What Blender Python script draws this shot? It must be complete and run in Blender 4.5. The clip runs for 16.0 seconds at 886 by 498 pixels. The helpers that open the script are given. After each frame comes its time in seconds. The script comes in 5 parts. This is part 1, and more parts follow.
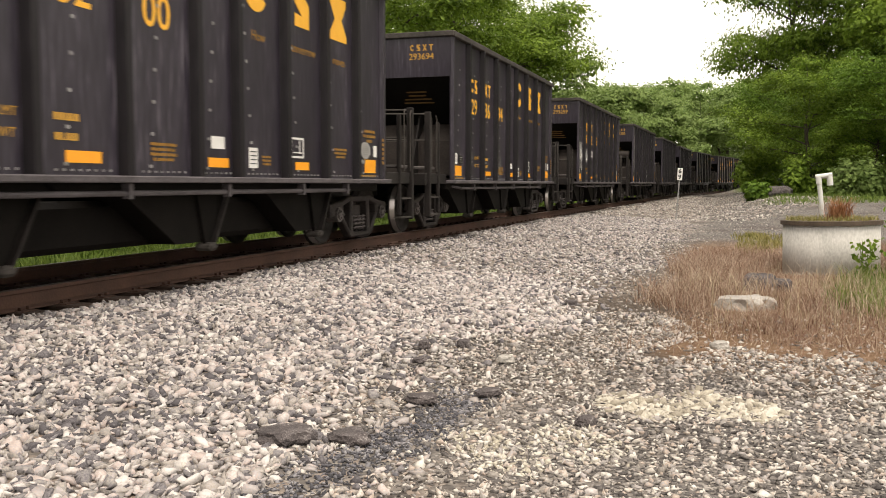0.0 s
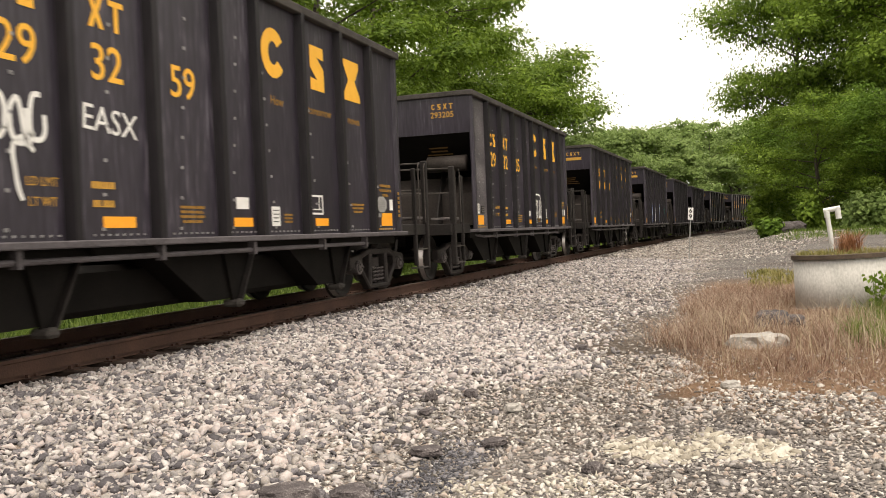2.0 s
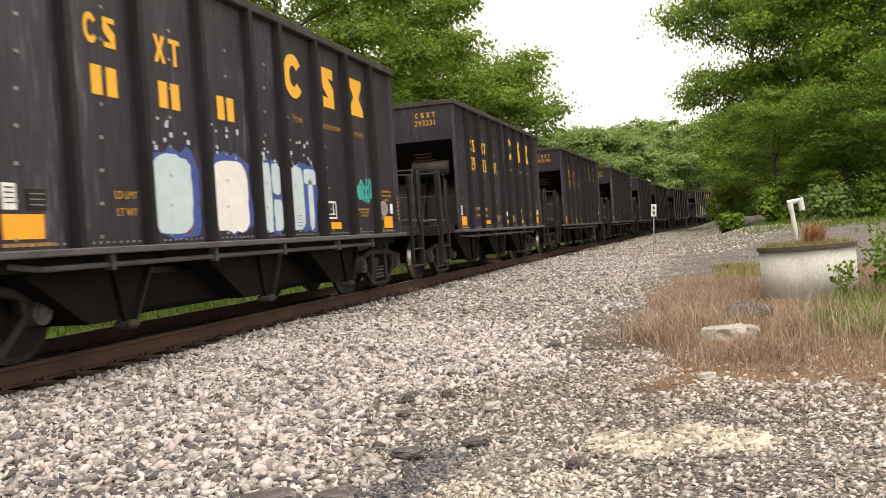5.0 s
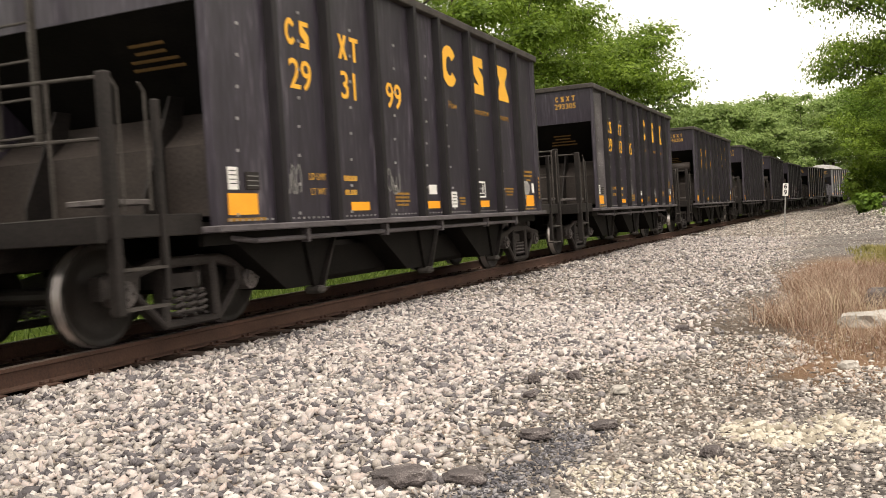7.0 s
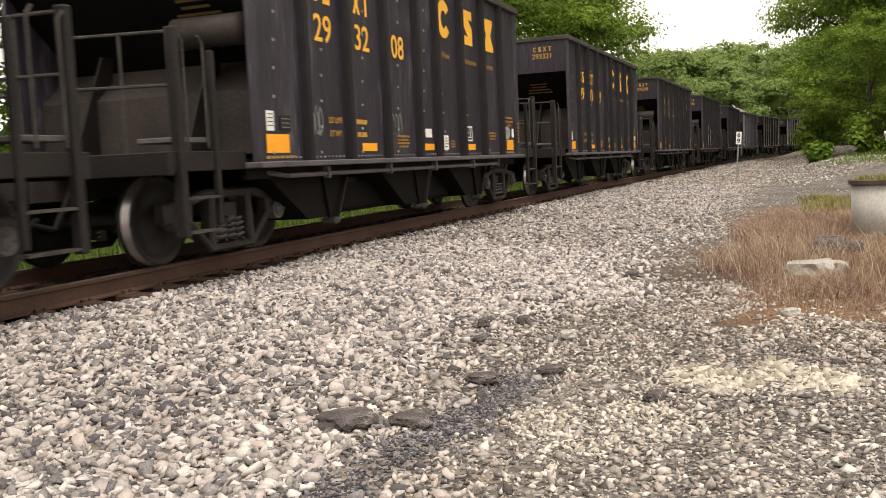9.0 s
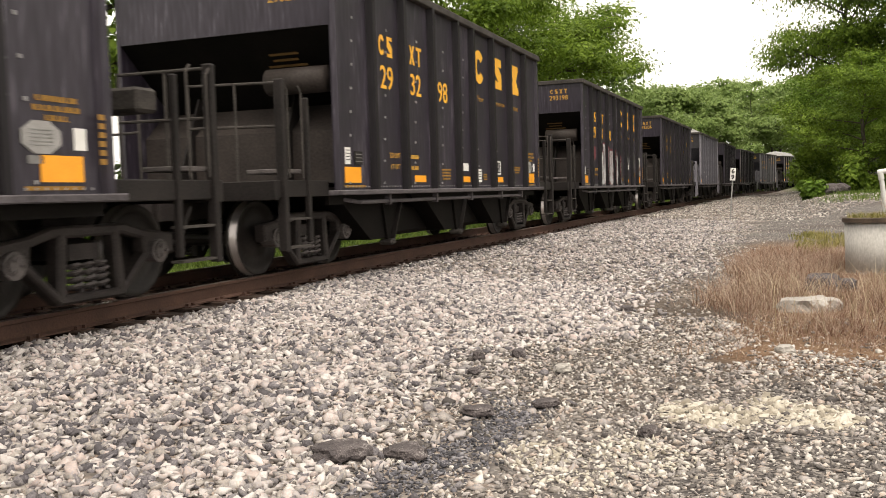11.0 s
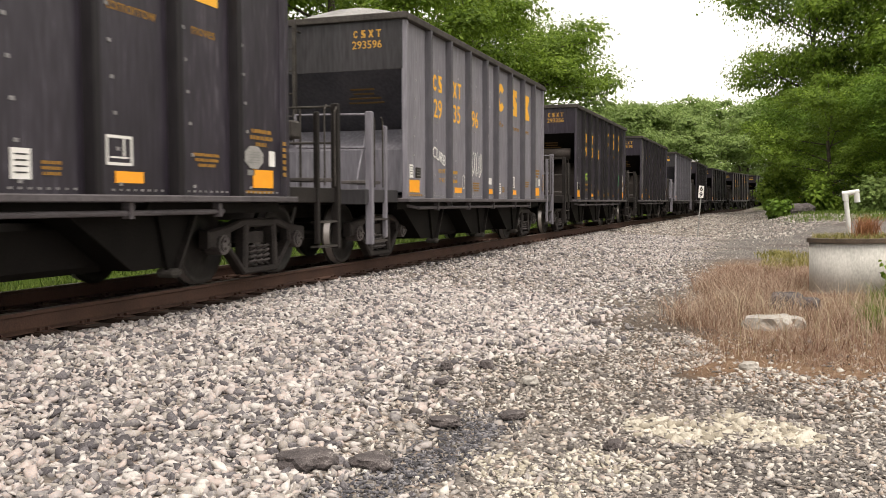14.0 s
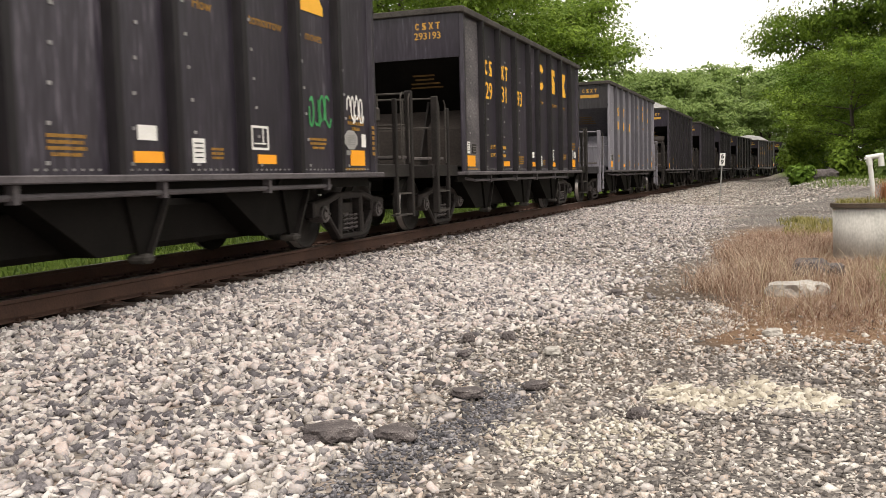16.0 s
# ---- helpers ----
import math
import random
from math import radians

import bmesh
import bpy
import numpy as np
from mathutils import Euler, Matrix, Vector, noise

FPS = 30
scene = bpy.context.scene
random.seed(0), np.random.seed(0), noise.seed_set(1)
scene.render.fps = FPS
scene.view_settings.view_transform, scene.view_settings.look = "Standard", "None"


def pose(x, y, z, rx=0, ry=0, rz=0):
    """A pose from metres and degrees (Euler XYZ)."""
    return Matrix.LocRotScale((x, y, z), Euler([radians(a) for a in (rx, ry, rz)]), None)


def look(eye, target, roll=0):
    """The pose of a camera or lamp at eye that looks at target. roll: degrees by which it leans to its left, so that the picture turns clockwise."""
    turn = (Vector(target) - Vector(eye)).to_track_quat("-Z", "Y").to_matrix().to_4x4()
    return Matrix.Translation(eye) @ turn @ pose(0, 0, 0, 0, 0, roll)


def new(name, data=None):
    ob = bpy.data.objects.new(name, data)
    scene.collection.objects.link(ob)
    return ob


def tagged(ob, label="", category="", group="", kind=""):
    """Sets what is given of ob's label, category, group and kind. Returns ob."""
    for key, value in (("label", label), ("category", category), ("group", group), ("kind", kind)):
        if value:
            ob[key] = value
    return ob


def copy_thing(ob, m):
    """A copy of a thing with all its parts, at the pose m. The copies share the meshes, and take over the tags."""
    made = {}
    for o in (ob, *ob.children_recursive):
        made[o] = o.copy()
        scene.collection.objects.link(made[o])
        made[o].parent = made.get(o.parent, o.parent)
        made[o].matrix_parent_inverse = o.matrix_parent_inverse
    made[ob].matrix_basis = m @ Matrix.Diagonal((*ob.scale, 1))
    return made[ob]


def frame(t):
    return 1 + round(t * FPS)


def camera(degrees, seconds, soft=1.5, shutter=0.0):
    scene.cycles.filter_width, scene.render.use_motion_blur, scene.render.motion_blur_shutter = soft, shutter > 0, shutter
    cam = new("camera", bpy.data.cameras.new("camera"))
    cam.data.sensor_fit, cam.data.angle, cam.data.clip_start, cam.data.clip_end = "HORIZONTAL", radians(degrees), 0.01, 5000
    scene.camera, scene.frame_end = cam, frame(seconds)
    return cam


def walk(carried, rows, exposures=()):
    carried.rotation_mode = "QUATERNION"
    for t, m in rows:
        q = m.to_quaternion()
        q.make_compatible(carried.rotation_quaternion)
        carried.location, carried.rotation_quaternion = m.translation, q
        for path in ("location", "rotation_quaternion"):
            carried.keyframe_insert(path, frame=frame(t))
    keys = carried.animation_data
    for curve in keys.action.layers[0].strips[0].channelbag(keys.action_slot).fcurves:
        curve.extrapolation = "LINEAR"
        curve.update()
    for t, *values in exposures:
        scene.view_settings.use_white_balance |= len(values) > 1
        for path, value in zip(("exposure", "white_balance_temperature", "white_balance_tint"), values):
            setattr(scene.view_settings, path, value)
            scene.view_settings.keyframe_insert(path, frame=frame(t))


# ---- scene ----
# x to the right, y along the track, z up from the rail tops
cam = camera(52.3, 16.0, soft=0.9, shutter=0.12)
PATH = [
    (0.0, 0.064, -0.084, 0.810, 16.63, -3.83, 0.92),
    (0.5, 0.094, -0.066, 0.805, 15.32, -4.59, 3.88),
    (1.0, 0.112, -0.060, 0.797, 15.14, -4.78, 4.75),
    (1.5, 0.138, -0.050, 0.814, 16.91, -3.59, 4.42),
    (2.0, 0.165, -0.042, 0.805, 17.53, -0.63, 3.36),
    (2.5, 0.194, -0.026, 0.802, 18.09, -0.51, 2.89),
    (3.0, 0.206, -0.031, 0.799, 16.19, -0.81, 3.48),
    (3.2, 0.206, -0.036, 0.798, 15.21, -1.04, 3.45),
    (5.3, 0.025, 0.009, 0.778, 15.34, -0.55, 4.97),
    (5.5, -0.002, 0.023, 0.795, 15.55, -1.09, 5.15),
    (6.0, -0.007, -0.011, 0.792, 19.72, -1.85, 5.37),
    (6.5, -0.024, -0.010, 0.786, 22.74, -1.77, 4.84),
    (7.0, 0.000, 0.000, 0.795, 22.72, -1.35, 4.47),
    (7.5, 0.025, 0.035, 0.805, 18.39, -3.15, 3.82),
    (8.0, 0.008, 0.056, 0.800, 14.17, -5.30, 2.63),
    (8.5, 0.007, 0.065, 0.790, 18.79, -5.37, 3.21),
    (9.0, 0.020, 0.052, 0.795, 19.99, -5.15, 3.51),
    (9.2, 0.045, 0.040, 0.807, 20.30, -4.92, 3.55),
    (11.3, 0.012, 0.025, 0.800, 19.61, -3.12, 2.67),
    (11.5, 0.012, 0.054, 0.792, 19.73, -3.28, 2.96),
    (12.0, -0.000, 0.054, 0.797, 19.47, -3.65, 2.19),
    (12.5, -0.001, 0.056, 0.800, 17.08, -4.01, 1.37),
    (13.0, 0.002, 0.058, 0.793, 15.92, -3.82, 1.43),
    (13.5, 0.007, 0.034, 0.800, 17.36, -3.50, 1.51),
    (14.0, 0.007, 0.017, 0.806, 17.82, -2.62, 1.13),
    (14.5, -0.010, 0.025, 0.791, 17.97, -2.13, 0.94),
    (15.0, 0.006, 0.024, 0.793, 17.92, -3.54, 1.55),
    (15.5, 0.008, 0.024, 0.795, 17.74, -4.06, 2.26),
    (16.0, 0.010, 0.017, 0.795, 19.04, -4.22, 2.41),
]
walk(cam, [(t, pose(x, y, z, 90 + p, r, w)) for t, x, y, z, w, p, r in PATH],
     exposures=[(0.0, 0.40, 7300, 12), (1.5, 0.38, 7300, 12), (2.8, 0.51, 7300, 12), (6.0, 0.48, 7300, 12), (7.2, 0.55, 7300, 12), (8.5, 0.37, 7300, 12), (11.5, 0.44, 7150, 12), (16.0, 0.40, 7000, 12)])

# ---- sky and sun: a bright overcast day ----
world = bpy.data.worlds.new("world")
scene.world = world
world.use_nodes = True
wn, wl = world.node_tree.nodes, world.node_tree.links
wn.clear()
sky = wn.new("ShaderNodeTexSky")
sky.sky_type, sky.sun_disc = "NISHITA", False
sky.sun_elevation, sky.sun_rotation = radians(70), radians(150)
sky.air_density, sky.dust_density = 1.0, 4.0
haze = wn.new("ShaderNodeMix")
haze.data_type = "RGBA"
haze.inputs[0].default_value = 0.88
wl.new(sky.outputs[0], haze.inputs[6])
haze.inputs[7].default_value = (11.2, 11.1, 10.8, 1)
bg = wn.new("ShaderNodeBackground")
bg.inputs[1].default_value = 0.12
wl.new(haze.outputs[2], bg.inputs[0])
wo = wn.new("ShaderNodeOutputWorld")
wl.new(bg.outputs[0], wo.inputs[0])
sun = new("sun", bpy.data.lights.new("sun", "SUN"))
sun.data.energy, sun.data.angle, sun.data.color = 2.1, radians(30), (1, 0.96, 0.9)
sun.matrix_basis = look((12, -16, 60), (0, 5, 0))
scene.view_settings.exposure = 0.0

# ---- materials ----
def mat(name, c1, c2=None, rough=0.8, metal=0.0, scale=6.0, fine=60.0, bump=0.2, stretch=(1, 1, 1), dist=0.01, rnd=0.0, island=False, spec=0.5, trans=0.0):
    """A painted or natural surface: two colours mixed by a coarse and a fine noise, with relief."""
    m = bpy.data.materials.new(name)
    m.use_nodes = True
    n, l = m.node_tree.nodes, m.node_tree.links
    b = n["Principled BSDF"]
    b.inputs["Roughness"].default_value, b.inputs["Metallic"].default_value = rough, metal
    b.inputs["Specular IOR Level"].default_value = spec
    tc = n.new("ShaderNodeTexCoord")
    mp = n.new("ShaderNodeMapping")
    mp.inputs["Scale"].default_value = stretch
    l.new(tc.outputs["Object"], mp.inputs[0])
    na, nb = n.new("ShaderNodeTexNoise"), n.new("ShaderNodeTexNoise")
    na.inputs["Scale"].default_value, na.inputs["Detail"].default_value = scale, 5
    nb.inputs["Scale"].default_value, nb.inputs["Detail"].default_value = fine, 3
    for q in (na, nb):
        l.new(mp.outputs[0], q.inputs["Vector"])
    add = n.new("ShaderNodeMath")
    add.operation = "ADD"
    l.new(na.outputs["Fac"], add.inputs[0])
    l.new(nb.outputs["Fac"], add.inputs[1])
    last = add
    if rnd:
        src = n.new("ShaderNodeNewGeometry") if island else n.new("ShaderNodeObjectInfo")
        mul = n.new("ShaderNodeMath")
        mul.operation = "MULTIPLY_ADD"
        mul.inputs[1].default_value, mul.inputs[2].default_value = rnd, -rnd / 2
        l.new(src.outputs["Random Per Island" if island else "Random"], mul.inputs[0])
        last = n.new("ShaderNodeMath")
        l.new(add.outputs[0], last.inputs[0])
        l.new(mul.outputs[0], last.inputs[1])
    ramp = n.new("ShaderNodeValToRGB")
    half = n.new("ShaderNodeMath")
    half.operation = "MULTIPLY"
    half.inputs[1].default_value = 0.5
    l.new(last.outputs[0], half.inputs[0])
    l.new(half.outputs[0], ramp.inputs[0])
    ramp.color_ramp.elements[0].position, ramp.color_ramp.elements[1].position = 0.32, 0.68
    ramp.color_ramp.elements[0].color = (*c1, 1)
    ramp.color_ramp.elements[1].color = (*(c2 or c1), 1)
    l.new(ramp.outputs[0], b.inputs["Base Color"])
    if bump:
        bp = n.new("ShaderNodeBump")
        bp.inputs["Strength"].default_value, bp.inputs["Distance"].default_value = bump, dist
        l.new(nb.outputs["Fac"], bp.inputs["Height"])
        l.new(bp.outputs[0], b.inputs["Normal"])
    if trans:
        tr = n.new("ShaderNodeBsdfTranslucent")
        l.new(ramp.outputs[0], tr.inputs[0])
        mx = n.new("ShaderNodeMixShader")
        mx.inputs[0].default_value = trans
        l.new(b.outputs[0], mx.inputs[1])
        l.new(tr.outputs[0], mx.inputs[2])
        l.new(mx.outputs[0], n["Material Output"].inputs[0])
    return m


def ramp_of(m, stops):
    """Replaces the colours of a material from mat() by more stops."""
    for n in m.node_tree.nodes:
        if n.type == "VALTORGB":
            el = n.color_ramp.elements
            while len(el) < len(stops):
                el.new(0.5)
            for e, (p, c) in zip(el, stops):
                e.position, e.color = p, (*c, 1)
    return m


BLACK = ramp_of(mat("black_car_paint", (0.01, 0.01, 0.01), (0.03, 0.03, 0.03), 0.38, 0, 1.5, 22, 0.06, (1, 1, 0.13), spec=0.36),
                [(0.30, (0.0115, 0.0092, 0.0142)), (0.48, (0.0250, 0.0202, 0.0300)), (0.58, (0.040, 0.0335, 0.0465)), (0.68, (0.120, 0.107, 0.132))])
GREY = ramp_of(mat("grey_car_paint", (0.0592, 0.0592, 0.0666), (0.118, 0.118, 0.133), 0.5, 0, 1.5, 22, 0.06, (1, 1, 0.13), spec=0.3),
               [(0.30, (0.122, 0.116, 0.138)), (0.48, (0.175, 0.168, 0.196)), (0.60, (0.225, 0.217, 0.248)), (0.72, (0.34, 0.33, 0.36))])
# Posts darker than the panels: the shade of their flanks is in the colour.
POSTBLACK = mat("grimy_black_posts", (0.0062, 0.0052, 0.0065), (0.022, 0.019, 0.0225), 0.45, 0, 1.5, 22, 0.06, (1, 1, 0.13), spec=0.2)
# End walls and platforms of the grey cars, darker than their sides.
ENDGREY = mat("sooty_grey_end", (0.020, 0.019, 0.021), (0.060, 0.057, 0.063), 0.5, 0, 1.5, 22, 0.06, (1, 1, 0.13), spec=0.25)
# The same flank shade put into the grey; the slope sheet shares it.
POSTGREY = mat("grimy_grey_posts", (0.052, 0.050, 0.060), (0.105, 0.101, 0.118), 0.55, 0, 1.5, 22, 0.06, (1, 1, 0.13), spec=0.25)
# Grimy steel, made blacker still: the shade below the cars is in the colour.
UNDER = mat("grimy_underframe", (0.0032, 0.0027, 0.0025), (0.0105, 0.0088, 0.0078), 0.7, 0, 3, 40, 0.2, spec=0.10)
FRAMEM = mat("dusty_black_frame", (0.0072, 0.0061, 0.0060), (0.0245, 0.0205, 0.0195), 0.6, 0, 3, 40, 0.2, spec=0.2)
FAINT = mat("faint_yellow_lettering", (0.075, 0.040, 0.010), (0.15, 0.080, 0.018), 0.7, 0, 9, 80, 0.05)
ENDYELLOW = mat("worn_yellow_lettering", (0.38, 0.20, 0.03), (0.62, 0.34, 0.05), 0.65, 0, 9, 80, 0.05)
HOOD = mat("brown_dusty_sheet", (0.020, 0.0163, 0.0152), (0.062, 0.051, 0.046), 0.6, 0, 2, 30, 0.1, spec=0.2)
DUSTY = mat("dusty_steel", (0.0222, 0.02, 0.0185), (0.0814, 0.0725, 0.0666), 0.75, 0, 4, 50, 0.2, spec=0.2)
CAST = mat("cast_steel", (0.012, 0.0100, 0.0098), (0.054, 0.045, 0.043), 0.6, 0.1, 5, 60, 0.3, spec=0.25)
WHEELM = mat("wheel_steel", (0.011, 0.0092, 0.0085), (0.028, 0.0235, 0.021), 0.6, 0.1, 3, 50, 0.1, spec=0.3)
WORN = mat("worn_dusty_steel", (0.045, 0.039, 0.039), (0.150, 0.134, 0.132), 0.6, 0.1, 5, 50, 0.2, spec=0.3)
SILLM = mat("dusty_sill", (0.040, 0.035, 0.039), (0.120, 0.107, 0.116), 0.6, 0, 2, 40, 0.15, spec=0.35)
TREAD = mat("bright_tread", (0.30, 0.27, 0.26), (0.46, 0.43, 0.42), 0.30, 0.8, 3, 50, 0.02)
RUST = mat("rusty_rail", (0.0407, 0.0185, 0.0118), (0.0888, 0.0429, 0.0281), 0.85, 0, 3, 50, 0.3)
RAILTOP = mat("worn_rail_head", (0.10, 0.075, 0.06), (0.22, 0.18, 0.16), 0.4, 0.7, 2, 50, 0.05)
TIE = mat("creosoted_tie", (0.0222, 0.0133, 0.00962), (0.0629, 0.037, 0.0266), 0.9, 0, 4, 60, 0.5, (1, 6, 1))
YELLOW = mat("yellow_lettering", (0.80, 0.39, 0.028), (0.90, 0.48, 0.05), 0.6, 0, 5, 60, 0.05)
OLDYELLOW = mat("faded_yellow_lettering", (0.20, 0.10, 0.015), (0.36, 0.19, 0.03), 0.7, 0, 9, 80, 0.05)
ORANGE = mat("orange_reflector", (0.92, 0.35, 0.02), (1.0, 0.43, 0.03), 0.4, 0, 5, 60, 0.03)
WHITE = mat("white_stencil", (0.70, 0.69, 0.66), (0.85, 0.84, 0.82), 0.6, 0, 7, 60, 0.05)
PLATE = mat("grey_plate", (0.148, 0.148, 0.144), (0.237, 0.229, 0.222), 0.6, 0, 9, 60, 0.05)
# Rivet heads paler than the paint: their glints are put into the colour.
RIVET = mat("worn_rivet_steel", (0.19, 0.185, 0.19), (0.42, 0.41, 0.41), 0.4, 0.2, 9, 60, 0.05)
PALEPLATE = mat("pale_grey_plate", (0.24, 0.235, 0.23), (0.36, 0.35, 0.34), 0.6, 0, 9, 60, 0.05)
CHALKY = ramp_of(mat("chalky_worn_paint", (0.02, 0.02, 0.02), (0.1, 0.1, 0.1), 0.5, 0, 1.2, 18, 0.06, (1, 1.6, 0.16), spec=0.35),
                 [(0.30, (0.030, 0.026, 0.031)), (0.45, (0.070, 0.063, 0.070)), (0.56, (0.135, 0.123, 0.132)), (0.70, (0.27, 0.255, 0.265))])
SILVER = mat("scratched_silver_spray", (0.24, 0.24, 0.25), (0.62, 0.62, 0.62), 0.5, 0, 5, 25, 0.05, (1, 0.4, 3))
WINE = mat("wine_red_spray", (0.11, 0.018, 0.028), (0.2, 0.04, 0.055), 0.6, 0, 5, 60, 0.05)
TEAL = mat("teal_spray", (0.03, 0.38, 0.36), (0.06, 0.5, 0.46), 0.6, 0, 5, 60, 0.05)
GREEN = mat("green_spray", (0.02, 0.22, 0.06), (0.05, 0.32, 0.11), 0.6, 0, 5, 60, 0.05)
PALEBLUE = mat("pale_blue_spray", (0.42, 0.55, 0.62), (0.6, 0.68, 0.72), 0.6, 0, 5, 60, 0.05)
LIME = mat("lime_spray", (0.30, 0.50, 0.06), (0.42, 0.62, 0.1), 0.6, 0, 5, 60, 0.05)
BLUE = mat("blue_spray", (0.03, 0.06, 0.25), (0.06, 0.1, 0.35), 0.6, 0, 5, 60, 0.05)
CONCRETE = mat("weathered_concrete", (0.36, 0.352, 0.33), (0.62, 0.606, 0.575), 0.9, 0, 2.2, 40, 0.3, (1, 1, 0.5))
DARKCON = mat("mossy_concrete_rim", (0.037, 0.0259, 0.0185), (0.104, 0.074, 0.0518), 0.9, 0, 6, 50, 0.4)
PVC = mat("white_plastic_pipe", (0.548, 0.555, 0.533), (0.636, 0.644, 0.629), 0.4, 0, 4, 30, 0.03)
SIGNPOST = mat("galvanised_post", (0.222, 0.222, 0.215), (0.333, 0.333, 0.326), 0.55, 0.4, 6, 60, 0.1)
BLACKP = mat("black_print", (0.015, 0.015, 0.015), (0.03, 0.03, 0.03), 0.6)
DARKROCK = ramp_of(mat("dark_asphalt_rock", (0.0259, 0.0222, 0.0237), (0.111, 0.0962, 0.0999), 0.9, 0, 12, 110, 0.9),
                   [(0.30, (0.022, 0.019, 0.020)), (0.48, (0.062, 0.052, 0.053)), (0.58, (0.11, 0.094, 0.093)), (0.70, (0.30, 0.28, 0.27))])
PALEROCK = mat("pale_limestone", (0.22, 0.207, 0.188), (0.43, 0.408, 0.375), 0.9, 0, 7, 50, 0.5)
BARK = mat("tree_bark", (0.0333, 0.0259, 0.0207), (0.0962, 0.0777, 0.0629), 0.95, 0, 3, 30, 0.6, (1, 1, 0.3))
LEAF = mat("leaves", (0.072, 0.126, 0.016), (0.215, 0.315, 0.044), 0.5, 0, 0.5, 4, 0, (1, 1, 1), rnd=0.45, island=True, trans=0.36, spec=0.12)
LEAFD = mat("dark_leaves", (0.054, 0.108, 0.015), (0.172, 0.28, 0.040), 0.5, 0, 0.5, 4, 0, (1, 1, 1), rnd=0.45, island=True, trans=0.36, spec=0.12)
# LEAFY is paled and greyed so that its colour carries the distant haze.
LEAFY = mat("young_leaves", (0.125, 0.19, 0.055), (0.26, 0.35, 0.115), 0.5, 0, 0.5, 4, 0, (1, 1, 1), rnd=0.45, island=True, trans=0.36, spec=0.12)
DRYGRASS = ramp_of(mat("dry_grass", (0.222, 0.148, 0.074), (0.37, 0.296, 0.222), 0.8, 0, 1.5, 8, 0, rnd=1.1, island=True, trans=0.35),
                   [(0.2, (0.126, 0.0629, 0.0407)), (0.42, (0.266, 0.163, 0.115)), (0.6, (0.37, 0.274, 0.207)), (0.85, (0.518, 0.429, 0.333))])
GRASS = mat("green_grass", (0.0592, 0.111, 0.0148), (0.178, 0.244, 0.0444), 0.7, 0, 1.5, 8, 0, rnd=0.7, island=True, trans=0.4)
YELLOWGRASS = mat("yellowed_grass", (0.148, 0.148, 0.037), (0.311, 0.266, 0.0962), 0.7, 0, 1.5, 8, 0, rnd=0.7, island=True, trans=0.4)
def stone(name, stops, rnd=1.5):
    return ramp_of(mat(name, (0.1, 0.1, 0.1), (0.6, 0.6, 0.6), 0.85, 0, 0.9, 90, 0.3, rnd=rnd, island=True), stops)


STONE = stone("crushed_stone", [(0.10, (0.070, 0.064, 0.070)), (0.24, (0.156, 0.144, 0.153)), (0.36, (0.238, 0.224, 0.217)), (0.46, (0.330, 0.295, 0.262)), (0.56, (0.347, 0.325, 0.330)), (0.66, (0.425, 0.345, 0.314)), (0.76, (0.44, 0.410, 0.400)), (0.92, (0.54, 0.512, 0.488))], 1.7)
YARD = stone("yard_gravel", [(0.10, (0.058, 0.051, 0.049)), (0.26, (0.156, 0.141, 0.132)), (0.40, (0.250, 0.224, 0.198)), (0.52, (0.315, 0.296, 0.292)), (0.64, (0.36, 0.285, 0.236)), (0.76, (0.46, 0.425, 0.388)), (0.92, (0.57, 0.545, 0.505))], 1.7)
PALE = stone("pale_chips", [(0.12, (0.24, 0.213, 0.17)), (0.4, (0.38, 0.345, 0.28)), (0.6, (0.46, 0.425, 0.36)), (0.9, (0.56, 0.53, 0.47))])
TAR = stone("dark_chips", [(0.12, (0.026, 0.026, 0.030)), (0.4, (0.068, 0.066, 0.077)), (0.6, (0.12, 0.117, 0.132)), (0.9, (0.27, 0.26, 0.27))])
GRIT = stone("dark_grit", [(0.12, (0.030, 0.026, 0.024)), (0.4, (0.070, 0.060, 0.054)), (0.65, (0.125, 0.108, 0.095)), (0.9, (0.30, 0.28, 0.25))])
COAL = mat("crushed_pale_load", (0.148, 0.148, 0.148), (0.37, 0.363, 0.355), 0.9, 0, 3, 25, 0.8, dist=0.05)

# ---- mesh helpers ----
def part(name, bm, material, parent=None, label=""):
    me = bpy.data.meshes.new(name)
    bm.to_mesh(me)
    bm.free()
    for mm in (material if isinstance(material, (list, tuple)) else [material]):
        me.materials.append(mm)
    ob = new(name, me)
    if parent:
        ob.parent = parent
    if label:
        ob["label"] = label
    return ob


def again(ob, m, parent=None):
    """A further part on the same mesh."""
    o = new(ob.name.split(".")[0], ob.data)
    o.parent = parent or ob.parent
    o.matrix_basis = m
    if "label" in ob:
        o["label"] = ob["label"]
    return o


def box(bm, x0, x1, y0, y1, z0, z1, bevel=0.0, m=None):
    r = bmesh.ops.create_cube(bm, size=1.0)
    vs = r["verts"]
    bmesh.ops.scale(bm, vec=(x1 - x0, y1 - y0, z1 - z0), verts=vs)
    bmesh.ops.translate(bm, vec=((x0 + x1) / 2, (y0 + y1) / 2, (z0 + z1) / 2), verts=vs)
    if m is not None:
        bmesh.ops.transform(bm, matrix=m, verts=vs)
    if bevel:
        es = list({e for v in vs for e in v.link_edges})
        bmesh.ops.bevel(bm, geom=es, offset=bevel, segments=1, affect="EDGES")
    return bm


